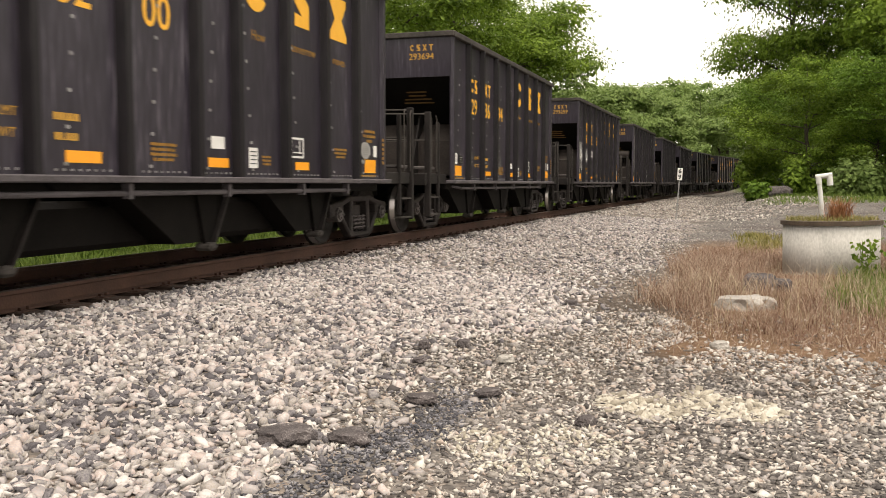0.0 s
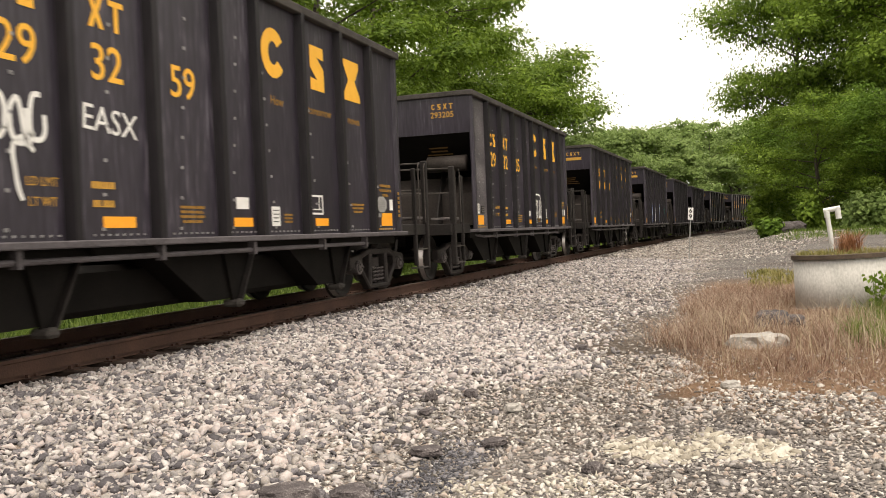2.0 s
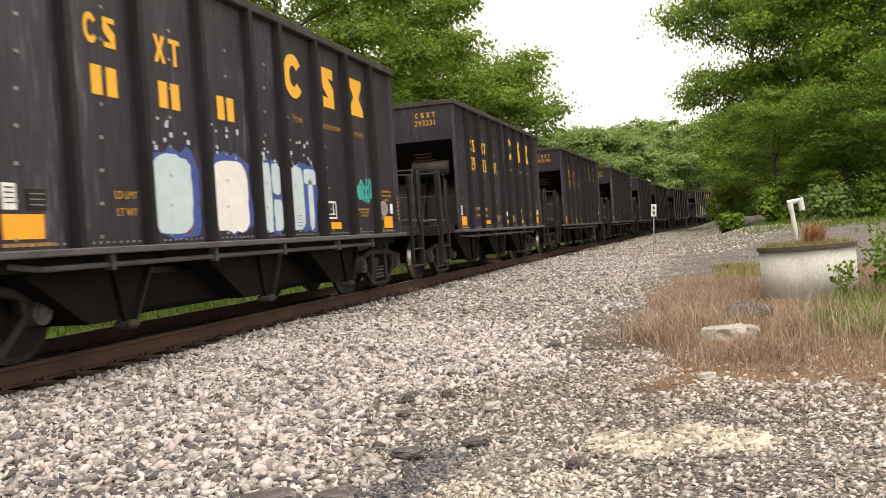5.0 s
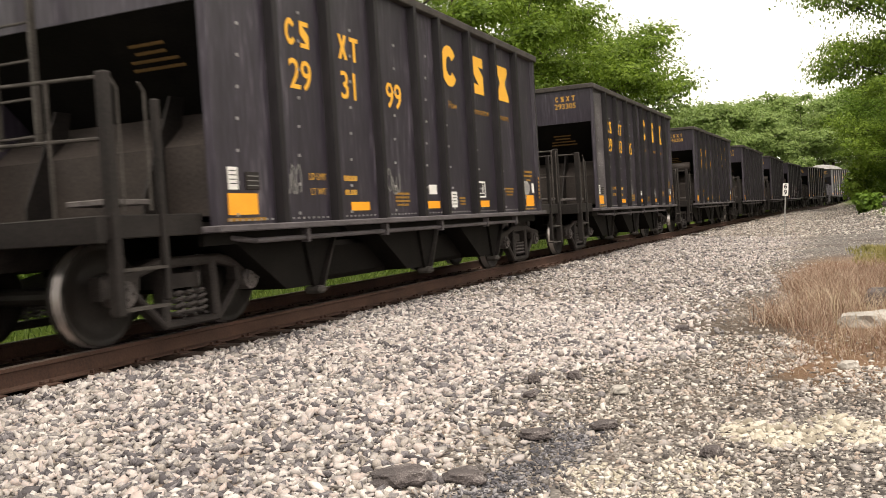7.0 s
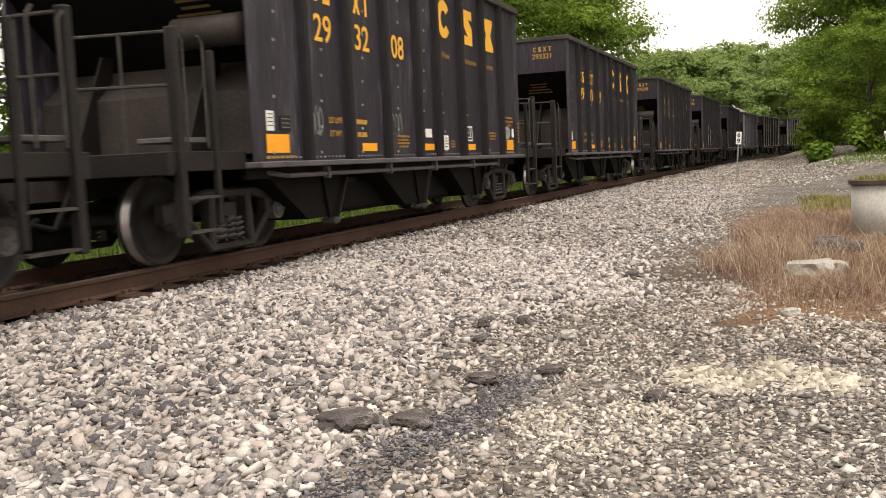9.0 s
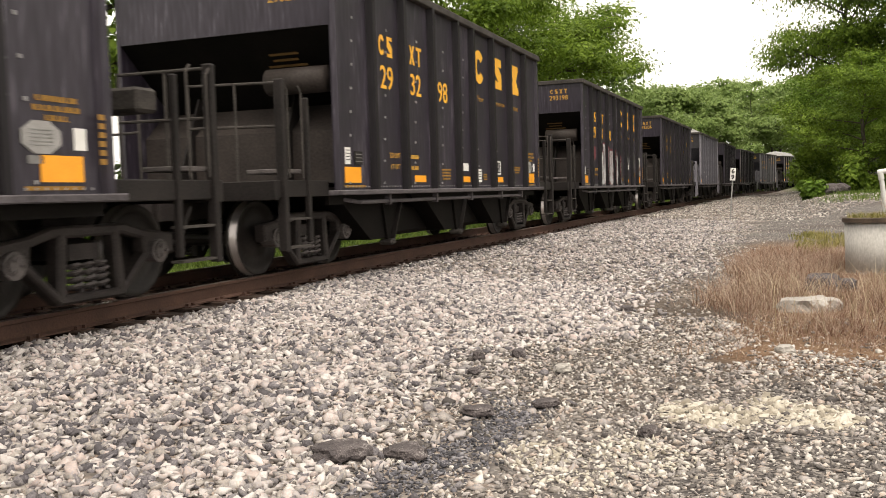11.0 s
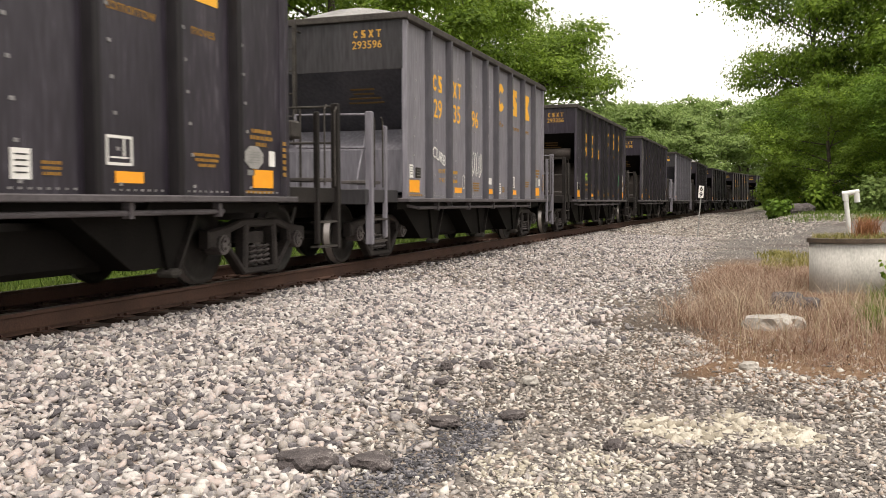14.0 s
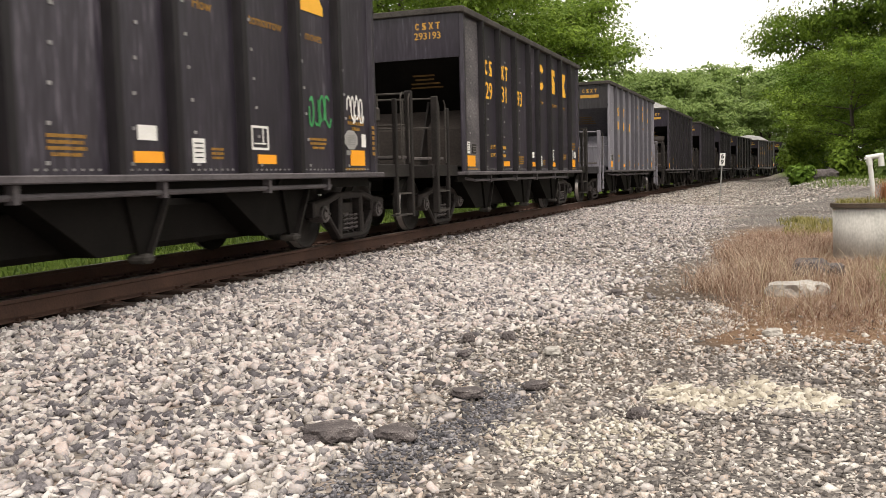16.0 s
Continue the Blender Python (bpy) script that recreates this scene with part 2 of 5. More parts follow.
def prism(bm, pts, axis, a, b):
    """A polygon of pts in the plane across the axis (x: (y, z); y: (x, z)), run from a to b."""
    f = (lambda p, t: (t, p[0], p[1])) if axis == "x" else (lambda p, t: (p[0], t, p[1])) if axis == "y" else (lambda p, t: (p[0], p[1], t))
    va = [bm.verts.new(f(p, a)) for p in pts]
    vb = [bm.verts.new(f(p, b)) for p in pts]
    bm.faces.new(va)
    bm.faces.new(vb[::-1])
    for i in range(len(pts)):
        j = (i + 1) % len(pts)
        bm.faces.new((va[i], vb[i], vb[j], va[j]))
    bmesh.ops.recalc_face_normals(bm, faces=bm.faces)
    return bm


def rod(bm, p, q, r, seg=8, r2=None):
    p, q = Vector(p), Vector(q)
    d = q - p
    m = Matrix.Translation((p + q) / 2) @ d.to_track_quat("Z", "Y").to_matrix().to_4x4()
    bmesh.ops.create_cone(bm, cap_ends=True, segments=seg, radius1=r, radius2=r if r2 is None else r2, depth=d.length, matrix=m)
    return bm


def B():
    return bmesh.new()


def smooth(ob):
    for p in ob.data.polygons:
        p.use_smooth = True
    return ob

# ---- the track: a gentle curve, a straight, then a tighter curve to the right ----
BEND, LAT = -0.001178, -6.592
CANT = 0.0177


def drift(y):
    """How far the track has swung to the right at y."""
    return 0.000589 * np.minimum(y, 40) ** 2 + 0.0471 * np.maximum(y - 40, 0) + 0.00225 * np.maximum(y - 74, 0) ** 2


def line_of_track():
    """Points along the centre line, every half metre, by its curvature."""
    step, th = 0.5, 0.0
    out, p = {0: (LAT, 0.0, 0.0)}, (LAT, 0.0)
    for way in (1, -1):
        p, th = (LAT, 0.0), 0.0
        for k in range(1, 861 if way > 0 else 601):
            at = way * (k - 0.5) * step
            bend = BEND if at < 40 else 0.0 if at < 74 else -0.0045
            th += bend * step * way / 2
            p = (p[0] - math.sin(th) * step * way, p[1] + math.cos(th) * step * way)
            th += bend * step * way / 2
            out[way * k] = (p[0], p[1], th)
    keys = sorted(out)
    return np.array(keys) * step, np.array([out[k] for k in keys])


LINE_S, LINE_P = line_of_track()


def heading(s):
    return float(np.interp(s, LINE_S, LINE_P[:, 2]))


def on_track(s, lat=0.0, z=0.0):
    th = heading(s)
    return Vector((float(np.interp(s, LINE_S, LINE_P[:, 0])) + math.cos(th) * lat, float(np.interp(s, LINE_S, LINE_P[:, 1])) + math.sin(th) * lat, z))


def track_pose(s, lat=0.0, z=0.0):
    return Matrix.Translation(on_track(s, lat, z)) @ pose(0, 0, 0, 0, math.degrees(CANT), math.degrees(heading(s)))


def ground_z(x, y):
    """Height of the ground: a ballast shoulder that falls to a flat gravel yard."""
    lat = x - (LAT + drift(y))
    z = np.interp(lat, [-40, -9, -4.5, -2.6, -1.9, 0.8, 1.35, 1.9, 5.6, 17], [0.4, -0.5, -0.75, -0.45, -0.27, -0.25, -0.205, -0.275, -0.53, -0.56])
    rise = max(0.0, min(1.0, (x - 0.5) / 3.0)) * max(0.0, min(1.0, (y - 34) / 16)) * 0.6
    return float(z) + rise


# ground: one sheet, finer near the camera
def sheet():
    bm = B()
    xs = sorted({round(v, 3) for v in [*np.linspace(-16, 12, 113), *np.linspace(-60, -16, 23), *np.linspace(12, 60, 25), -2500, -800, -300, -120, 120, 300, 800, 2500]})
    ys = sorted({round(v, 3) for v in [*np.linspace(-6, 40, 116), *np.linspace(40, 130, 61), *np.linspace(-60, -6, 28), 150, 180, 220, 300, 500, 1000, 2500, -100, -200, -400, -1000, -2500]})
    grid = []
    for y in ys:
        row = []
        for x in xs:
            z = ground_z(x, y) if abs(y) < 330 else -0.5
            z += 0.02 * noise.noise((x * 0.8, y * 0.8, 0)) + 0.05 * noise.noise((x * 0.2, y * 0.2, 3))
            row.append(bm.verts.new((x, y, z)))
        grid.append(row)
    for j in range(len(ys) - 1):
        for i in range(len(xs) - 1):
            bm.faces.new((grid[j][i], grid[j][i + 1], grid[j + 1][i + 1], grid[j + 1][i]))
    return bm


def ground_material():
    """Gravel with soil, dry thatch and grass in zones of uneven outline."""
    m = bpy.data.materials.new("gravel_ground")
    m.use_nodes = True
    n, l = m.node_tree.nodes, m.node_tree.links
    b = n["Principled BSDF"]
    b.inputs["Roughness"].default_value = 0.95
    b.inputs["Specular IOR Level"].default_value = 0.0
    tc = n.new("ShaderNodeTexCoord")
    sep = n.new("ShaderNodeSeparateXYZ")
    l.new(tc.outputs["Object"], sep.inputs[0])
    wob = n.new("ShaderNodeTexNoise")
    wob.inputs["Scale"].default_value, wob.inputs["Detail"].default_value = 0.9, 6
    l.new(tc.outputs["Object"], wob.inputs["Vector"])

    def num(op, a, b_=None, c=None):
        q = n.new("ShaderNodeMath")
        q.operation = op
        for k, v in enumerate((a, b_, c)):
            if v is None:
                continue
            if isinstance(v, (int, float)):
                q.inputs[k].default_value = v
            else:
                l.new(v, q.inputs[k])
        return q.outputs[0]

    def step(v, lo, hi):
        q = n.new("ShaderNodeMapRange")
        q.interpolation_type = "SMOOTHSTEP"
        q.inputs[1].default_value, q.inputs[2].default_value = lo, hi
        l.new(v, q.inputs[0])
        return q.outputs[0]

    def mix(f, a, b_, blend="MIX"):
        q = n.new("ShaderNodeMix")
        q.data_type, q.blend_type = "RGBA", blend
        for k, v in ((0, f), (6, a), (7, b_)):
            if isinstance(v, (int, float)):
                q.inputs[k].default_value = v
            elif isinstance(v, tuple):
                q.inputs[k].default_value = (*v, 1)
            else:
                l.new(v, q.inputs[k])
        return q.outputs[2]

    def stones(scale, stops):
        vo = n.new("ShaderNodeTexVoronoi")
        vo.inputs["Scale"].default_value = scale
        l.new(tc.outputs["Object"], vo.inputs["Vector"])
        sc = n.new("ShaderNodeSeparateColor")
        l.new(vo.outputs["Color"], sc.inputs[0])
        ramp = n.new("ShaderNodeValToRGB")
        el = ramp.color_ramp.elements
        while len(el) < len(stops):
            el.new(0.5)
        for e, (p, c) in zip(el, stops):
            e.position, e.color = p, (*c, 1)
        l.new(sc.outputs[0], ramp.inputs[0])
        return ramp.outputs[0], vo

    wv = num("MULTIPLY_ADD", wob.outputs["Fac"], 2.4, -1.2)
    x, y = num("ADD", sep.outputs[0], wv), num("ADD", sep.outputs[1], wv)
    near_y, past_y = num("MINIMUM", y, 40.0), num("MAXIMUM", num("SUBTRACT", y, 74.0), 0.0)
    swing = num("ADD", num("MULTIPLY", num("MULTIPLY", near_y, near_y), 0.000589), num("MULTIPLY", num("MAXIMUM", num("SUBTRACT", y, 40.0), 0.0), 0.0471))
    swing = num("ADD", swing, num("MULTIPLY", num("MULTIPLY", past_y, past_y), 0.00225))
    lat = num("SUBTRACT", num("ADD", x, 6.592), swing)
    pale, vo = stones(20, [(0.0, (0.07, 0.062, 0.058)), (0.3, (0.15, 0.138, 0.13)), (0.6, (0.26, 0.24, 0.22)), (0.85, (0.29, 0.235, 0.20)), (1.0, (0.46, 0.44, 0.41))])
    grey, vo2 = stones(48, [(0.0, (0.060, 0.056, 0.056)), (0.4, (0.125, 0.117, 0.115)), (0.8, (0.20, 0.183, 0.170)), (1.0, (0.40, 0.375, 0.35))])
    col = mix(step(lat, 4.6, 6.2), pale, grey)
    # Dark soil bed, blackened further to stand for the shade below the train.
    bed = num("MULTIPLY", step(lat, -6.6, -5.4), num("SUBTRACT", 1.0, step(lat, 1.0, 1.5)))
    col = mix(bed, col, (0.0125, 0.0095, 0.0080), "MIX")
    soil = n.new("ShaderNodeTexNoise")
    soil.inputs["Scale"].default_value, soil.inputs["Detail"].default_value = 9, 8
    l.new(tc.outputs["Object"], soil.inputs["Vector"])
    brown = mix(soil.outputs["Fac"], (0.126, 0.074, 0.0459), (0.266, 0.185, 0.126))
    near = num("MULTIPLY", num("MULTIPLY", step(x, -0.75, 0.15), step(y, 5.9, 7.4)), num("SUBTRACT", 1.0, step(y, 19, 24)))
    mid = num("MULTIPLY", num("MULTIPLY", step(x, -2.0, -1.2), step(y, 5.0, 6.5)), num("SUBTRACT", 1.0, step(y, 11, 15)))
    col = mix(num("MULTIPLY", mid, 0.65), col, (0.0888, 0.0703, 0.0555))
    col = mix(num("MULTIPLY", near, 0.9), col, brown)
    green = mix(soil.outputs["Fac"], (0.0407, 0.074, 0.0133), (0.126, 0.178, 0.0407))
    left = num("SUBTRACT", 1.0, step(lat, -6.8, -5.6))
    far = num("MULTIPLY", step(y, 44, 50), step(x, 1.6, 3.5))
    right = step(x, 14, 18)
    grass = num("MAXIMUM", left, num("MAXIMUM", far, right))
    col = mix(grass, col, green)
    big = n.new("ShaderNodeTexNoise")
    big.inputs["Scale"].default_value, big.inputs["Detail"].default_value = 0.6, 5
    l.new(tc.outputs["Object"], big.inputs["Vector"])
    gr = n.new("ShaderNodeValToRGB")
    gr.color_ramp.elements[0].position, gr.color_ramp.elements[1].position = 0.34, 0.6
    gr.color_ramp.elements[0].color, gr.color_ramp.elements[1].color = (0.62, 0.58, 0.55, 1), (1, 1, 1, 1)
    l.new(big.outputs["Fac"], gr.inputs[0])
    col = mix(0.7, col, gr.outputs[0], "MULTIPLY")
    l.new(col, b.inputs["Base Color"])
    bp = n.new("ShaderNodeBump")
    bp.inputs["Strength"].default_value, bp.inputs["Distance"].default_value = 0.9, 0.035
    bp.invert = True
    l.new(vo.outputs["Distance"], bp.inputs["Height"])
    l.new(bp.outputs[0], b.inputs["Normal"])
    return m


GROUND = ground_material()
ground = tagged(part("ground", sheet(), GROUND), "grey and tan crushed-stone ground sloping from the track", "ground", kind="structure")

# rails and ties
RAIL_SECTION = [(-0.075, -0.185), (0.075, -0.185), (0.075, -0.172), (0.012, -0.155), (0.009, -0.045), (0.036, -0.036), (0.036, -0.006), (0.028, 0.0), (-0.028, 0.0), (-0.036, -0.006), (-0.036, -0.036), (-0.009, -0.045), (-0.012, -0.155), (-0.075, -0.172)]
track = tagged(new("railway_track"), "rusty steel rails spiked to weathered wooden ties in ballast", "railway track", kind="structure")


def rail(lat):
    bm = B()
    rings = []
    for s in np.arange(-260, 321, 4.0):
        rings.append([bm.verts.new(track_pose(s) @ Vector((lat + u, 0, v))) for u, v in RAIL_SECTION])
    for a, b in zip(rings, rings[1:]):
        for i in range(len(RAIL_SECTION)):
            j = (i + 1) % len(RAIL_SECTION)
            f = bm.faces.new((a[i], a[j], b[j], b[i]))
            f.material_index = 1 if i in (6, 7, 8) else 0
    bmesh.ops.recalc_face_normals(bm, faces=bm.faces)
    return part("rail", bm, [RUST, RAILTOP], track)


rail(0.753)
rail(-0.753)
tie_bm = box(B(), -1.3, 1.3, -0.115, 0.115, -0.37, -0.19, 0.012)
tie = part("tie", tie_bm, TIE, track)
plate_bm = B()
for u in (-0.753, 0.753):
    box(plate_bm, u - 0.18, u + 0.18, -0.09, 0.09, -0.19, -0.178, 0.003)
    for du, dv in ((0.1, 0.05), (-0.1, -0.05), (0.1, -0.05), (-0.1, 0.05)):
        box(plate_bm, u + du - 0.016, u + du + 0.016, dv - 0.012, dv + 0.012, -0.18, -0.15)
tplate = part("tie_plate", plate_bm, RUST, track)
rt = random.Random(5)
for i in range(-60, 210):
    s = i * 0.533
    if i == 0:
        tie.matrix_basis = track_pose(s)
        tplate.matrix_basis = track_pose(s)
        continue
    again(tie, track_pose(s, rt.uniform(-0.05, 0.05), rt.uniform(-0.006, 0.006)))
    if -8 < s < 60:
        again(tplate, track_pose(s))

# ---- the hopper cars ----
NP, Y0, Y1, ZS, ZT, HW = 9, -4.81, 4.90, 0.97, 3.87, 1.58
POSTS = (-3.74, -2.68, -1.54, -0.40, 0.40, 1.54, 2.68, 3.74)
MIDS = (-4.27, -3.21, -2.11, -0.97, 0.0, 0.97, 2.11, 3.21, 4.27)


def post_bm(sx, w, d=0.085):
    bm = B()
    pts = [(sx * HW, -w / 2), (sx * (HW + d), -w / 2 + 0.025), (sx * (HW + d), w / 2 - 0.025), (sx * HW, w / 2)]
    prism(bm, pts, "z", ZS + 0.03, ZT - 0.09)
    return bm


def wheelset_bm():
    bm = B()
    for sx in (-1, 1):
        rings = []
        seg = 20
        # flange side in, rim face out
        ring_p = [(0.675, 0.13), (0.690, 0.38), (0.668, 0.395), (0.668, 0.482), (0.695, 0.482), (0.705, 0.458), (0.800, 0.452), (0.805, 0.440), (0.800, 0.385), (0.745, 0.37), (0.765, 0.20), (0.805, 0.135), (0.82, 0.10), (0.82, 0.0)]
        for x, r in ring_p:
            rings.append([bm.verts.new((sx * x, max(r, 0.001) * math.cos(2 * math.pi * k / seg), max(r, 0.001) * math.sin(2 * math.pi * k / seg))) for k in range(seg)])
        for q, (a, b) in enumerate(zip(rings, rings[1:])):
            for k in range(seg):
                f = bm.faces.new((a[k], a[(k + 1) % seg], b[(k + 1) % seg], b[k]))
                f.smooth = True
                f.material_index = 1 if q == 5 else 0
    rod(bm, (-1.0, 0, 0), (1.0, 0, 0), 0.085, 12)
    bmesh.ops.recalc_face_normals(bm, faces=bm.faces)
    return bm


def sideframe_bm(sx):
    """A cast truck side: arched top, pedestals, diagonal struts and a spring seat, with open windows."""
    bm = B()
    outer = [(-1.15, 0.42), (-1.15, 0.62), (-0.72, 0.67), (-0.45, 0.74), (0.45, 0.74), (0.72, 0.67), (1.15, 0.62), (1.15, 0.42), (1.02, 0.42), (0.98, 0.53), (0.78, 0.53), (0.76, 0.40), (0.40, 0.08), (-0.40, 0.08), (-0.76, 0.40), (-0.78, 0.53), (-0.98, 0.53), (-1.02, 0.42)]
    holes = [[(-0.31, 0.16), (0.31, 0.16), (0.28, 0.64), (-0.28, 0.64)]]
    for q in (-1, 1):
        holes.append([(q * 0.42, 0.20), (q * 0.70, 0.45), (q * 0.68, 0.585), (q * 0.385, 0.655)])
    edges = []
    for loop in (outer, *holes):
        vs = [bm.verts.new((sx * 0.94, y, z)) for y, z in loop]
        edges += [bm.edges.new((vs[k], vs[(k + 1) % len(vs)])) for k in range(len(vs))]
    bmesh.ops.triangle_fill(bm, edges=edges, use_beauty=True, use_dissolve=False)
    r = bmesh.ops.extrude_face_region(bm, geom=bm.faces[:])
    bmesh.ops.translate(bm, vec=(sx * 0.13, 0, 0), verts=[v for v in r["geom"] if isinstance(v, bmesh.types.BMVert)])
    bmesh.ops.recalc_face_normals(bm, faces=bm.faces)
    rims = [e for e in bm.edges if len(e.link_faces) == 2 and e.calc_face_angle(0) > 1.3 and all(abs(v.co.x) > 1.0 for v in e.verts)]
    bmesh.ops.bevel(bm, geom=rims, offset=0.022, segments=1, affect="EDGES")
    return bm


def spring_bm():
    """One coil spring: a tube wound in a helix."""
    bm = B()
    turns, seg, r, tube = 4, 7, 0.062, 0.019
    prev = None
    for k in range(turns * seg + 1):
        a = 2 * math.pi * k / seg
        c = Vector((r * math.cos(a), r * math.sin(a), 0.24 * k / (turns * seg)))
        out = Vector((math.cos(a), math.sin(a), 0))
        ring = [bm.verts.new(c + out * tube), bm.verts.new(c + Vector((0, 0, tube))), bm.verts.new(c - out * tube), bm.verts.new(c - Vector((0, 0, tube)))]
        if prev:
            for q in range(4):
                bm.faces.new((prev[q], prev[(q + 1) % 4], ring[(q + 1) % 4], ring[q]))
        prev = ring
    bmesh.ops.recalc_face_normals(bm, faces=bm.faces)
    return bm


def bearing_bm(sx):
    bm = B()
    rod(bm, (sx * 0.90, 0, 0), (sx * 1.10, 0, 0), 0.115, 14)
    rod(bm, (sx * 1.10, 0, 0), (sx * 1.125, 0, 0), 0.085, 12)
    for k in range(3):
        a = k * 2.1
        rod(bm, (sx * 1.12, 0.05 * math.cos(a), 0.05 * math.sin(a)), (sx * 1.145, 0.05 * math.cos(a), 0.05 * math.sin(a)), 0.018, 6)
    return bm


def build_truck(car, y, keep):
    truck = new("truck")
    truck.parent = car
    truck.matrix_basis = pose(0, y, 0)
    if keep:
        for o in keep.children:
            c = again(o, o.matrix_basis.copy(), truck)
        return truck
    for yy in (-0.89, 0.89):
        w = part("wheelset", wheelset_bm(), [WHEELM, TREAD], truck, "worn steel wheelset with bright treads")
        w.matrix_basis = pose(0, yy, 0.457)
    for sx in (1, -1):
        part("sideframe", sideframe_bm(sx), CAST, truck)
        sp = None
        for y in (-0.16, 0.0, 0.16):
            if sp:
                again(sp, pose(sx * 1.0, y, 0.17))
            else:
                sp = part("spring", spring_bm(), WORN, truck, "dusty coil spring")
                sp.matrix_basis = pose(sx * 1.0, y, 0.17)
        for yy in (-0.89, 0.89):
            part("bearing_cap", bearing_bm(sx), WORN, truck).matrix_basis = pose(0, yy, 0.457)
    bm = B()
    prism(bm, [(-0.98, 0.44), (0.98, 0.44), (0.98, 0.58), (0.4, 0.70), (-0.4, 0.70), (-0.98, 0.58)], "y", -0.19, 0.19)
    rod(bm, (0, 0, 0.66), (0, 0, 0.86), 0.19, 12)
    part("bolster", bm, CAST, truck)
    bm = B()
    for yy in (-0.38, 0.38):
        box(bm, -0.72, 0.72, yy - 0.05, yy + 0.05, 0.36, 0.46, 0.01)
    part("brake_beam", bm, UNDER, truck)
    return truck


def side_sheet_bm(sx):
    bm = B()
    x0, x1 = sorted((sx * (HW - 0.02), sx * HW))
    box(bm, x0, x1, Y0, Y1, ZS, ZT - 0.05)
    return bm


def build_car(paint):
    car = new("hopper_car")
    P = lambda name, bm, m=paint, label="": part(name, bm, m, car, label)
    for sx in (1, -1):
        P("side_sheet", side_sheet_bm(sx))
        P("top_chord", box(B(), *sorted((sx * (HW - 0.05), sx * (HW + 0.10))), Y0 - 0.03, Y1 + 0.03, ZT - 0.11, ZT, 0.012), DUSTY, "dusty grey top rail")
        sill = B()
        box(sill, *sorted((sx * (HW - 0.10), sx * (HW + 0.13))), Y0 - 0.05, Y1 + 0.05, ZS - 0.035, ZS + 0.028, 0.01)
        P("side_sill", sill, SILLM, "dusty grey sill ledge")
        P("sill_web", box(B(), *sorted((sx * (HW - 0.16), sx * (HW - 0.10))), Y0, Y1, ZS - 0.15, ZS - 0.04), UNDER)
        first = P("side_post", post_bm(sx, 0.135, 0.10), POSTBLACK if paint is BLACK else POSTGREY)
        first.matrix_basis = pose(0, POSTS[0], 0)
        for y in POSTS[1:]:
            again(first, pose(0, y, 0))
        cp = P("corner_post", post_bm(sx, 0.13, 0.06))
        cp.matrix_basis = pose(0, Y0 + 0.065, 0)
        again(cp, pose(0, Y1 - 0.065, 0))
        # rivet rows, joined
        rv = B()
        for k in range(NP):
            y = MIDS[k]
            for z in np.arange(ZS + 0.12, ZT - 0.6, 0.30):
                off = (z - ZS) * (0.11 if k < NP / 2 else -0.11)
                box(rv, *sorted((sx * HW, sx * (HW + 0.012))), y - 0.17 + off * 0.9 - 0.016, y - 0.17 + off * 0.9 + 0.016, z - 0.015, z + 0.015)
            for q in np.linspace(-0.28, 0.4, 8):
                box(rv, *sorted((sx * HW, sx * (HW + 0.010))), y + q - 0.01, y + q + 0.01, ZS + 0.06, ZS + 0.08)
            for z in np.arange(ZS + 0.2, ZT - 0.2, 0.26):
                box(rv, *sorted((sx * HW, sx * (HW + 0.012))), (Y0, *POSTS)[k] + 0.11, (Y0, *POSTS)[k] + 0.132, z, z + 0.022)
        if sx > 0:
            tagged(P("riveting", rv, RIVET), "pale rivet heads in rows", kind="stuff")
        else:
            rv.free()
        # train-line pipe with clamps
        pb = B()
        rod(pb, (sx * 1.60, -4.2, ZS - 0.13), (sx * 1.60, 3.5, ZS - 0.13), 0.026, 8)
        rod(pb, (sx * 1.60, -4.2, ZS - 0.13), (sx * 1.40, -4.5, ZS - 0.07), 0.026, 8)
        for y in (-3.3, -1.5, 0.2, 2.0, 3.4):
            box(pb, *sorted((sx * 1.56, sx * 1.64)), y - 0.03, y + 0.03, ZS - 0.18, ZS - 0.04)
        P("brake_pipe", pb, SILLM, "dusty grey pipe on clamps")
    frame_m = FRAMEM if paint is BLACK else paint
    for sy in (1, -1):
        yb = Y1 if sy > 0 else -Y0          # body end
        ye = yb + 1.72 if sy > 0 else yb + 1.28   # outer edge of the platform
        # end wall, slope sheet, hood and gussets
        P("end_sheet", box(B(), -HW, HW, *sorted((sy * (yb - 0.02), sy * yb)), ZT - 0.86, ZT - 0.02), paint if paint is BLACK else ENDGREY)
        P("end_chord", box(B(), -HW - 0.08, HW + 0.08, *sorted((sy * (yb - 0.06), sy * (yb + 0.06))), ZT - 0.10, ZT + 0.005, 0.012), DUSTY)
        bm = B()
        prism(bm, [(sy * (yb - 0.01), ZT - 0.86), (sy * (yb - 0.03), ZT - 0.88), (sy * 2.26, 0.85), (sy * 2.29, 0.82)], "x", -HW + 0.02, HW - 0.02)
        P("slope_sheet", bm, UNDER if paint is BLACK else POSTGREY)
        hood = B()
        prism(hood, [(sy * 4.40, 1.1), (sy * 4.40, 1.78), (sy * 3.96, 2.14), (sy * 3.66, 2.14), (sy * 2.91, 1.1)], "x", -HW + 0.03, HW - 0.03)
        P("end_hood", hood, HOOD if paint is BLACK else paint)
        for x in (-0.75, 0.75):
            g = B()
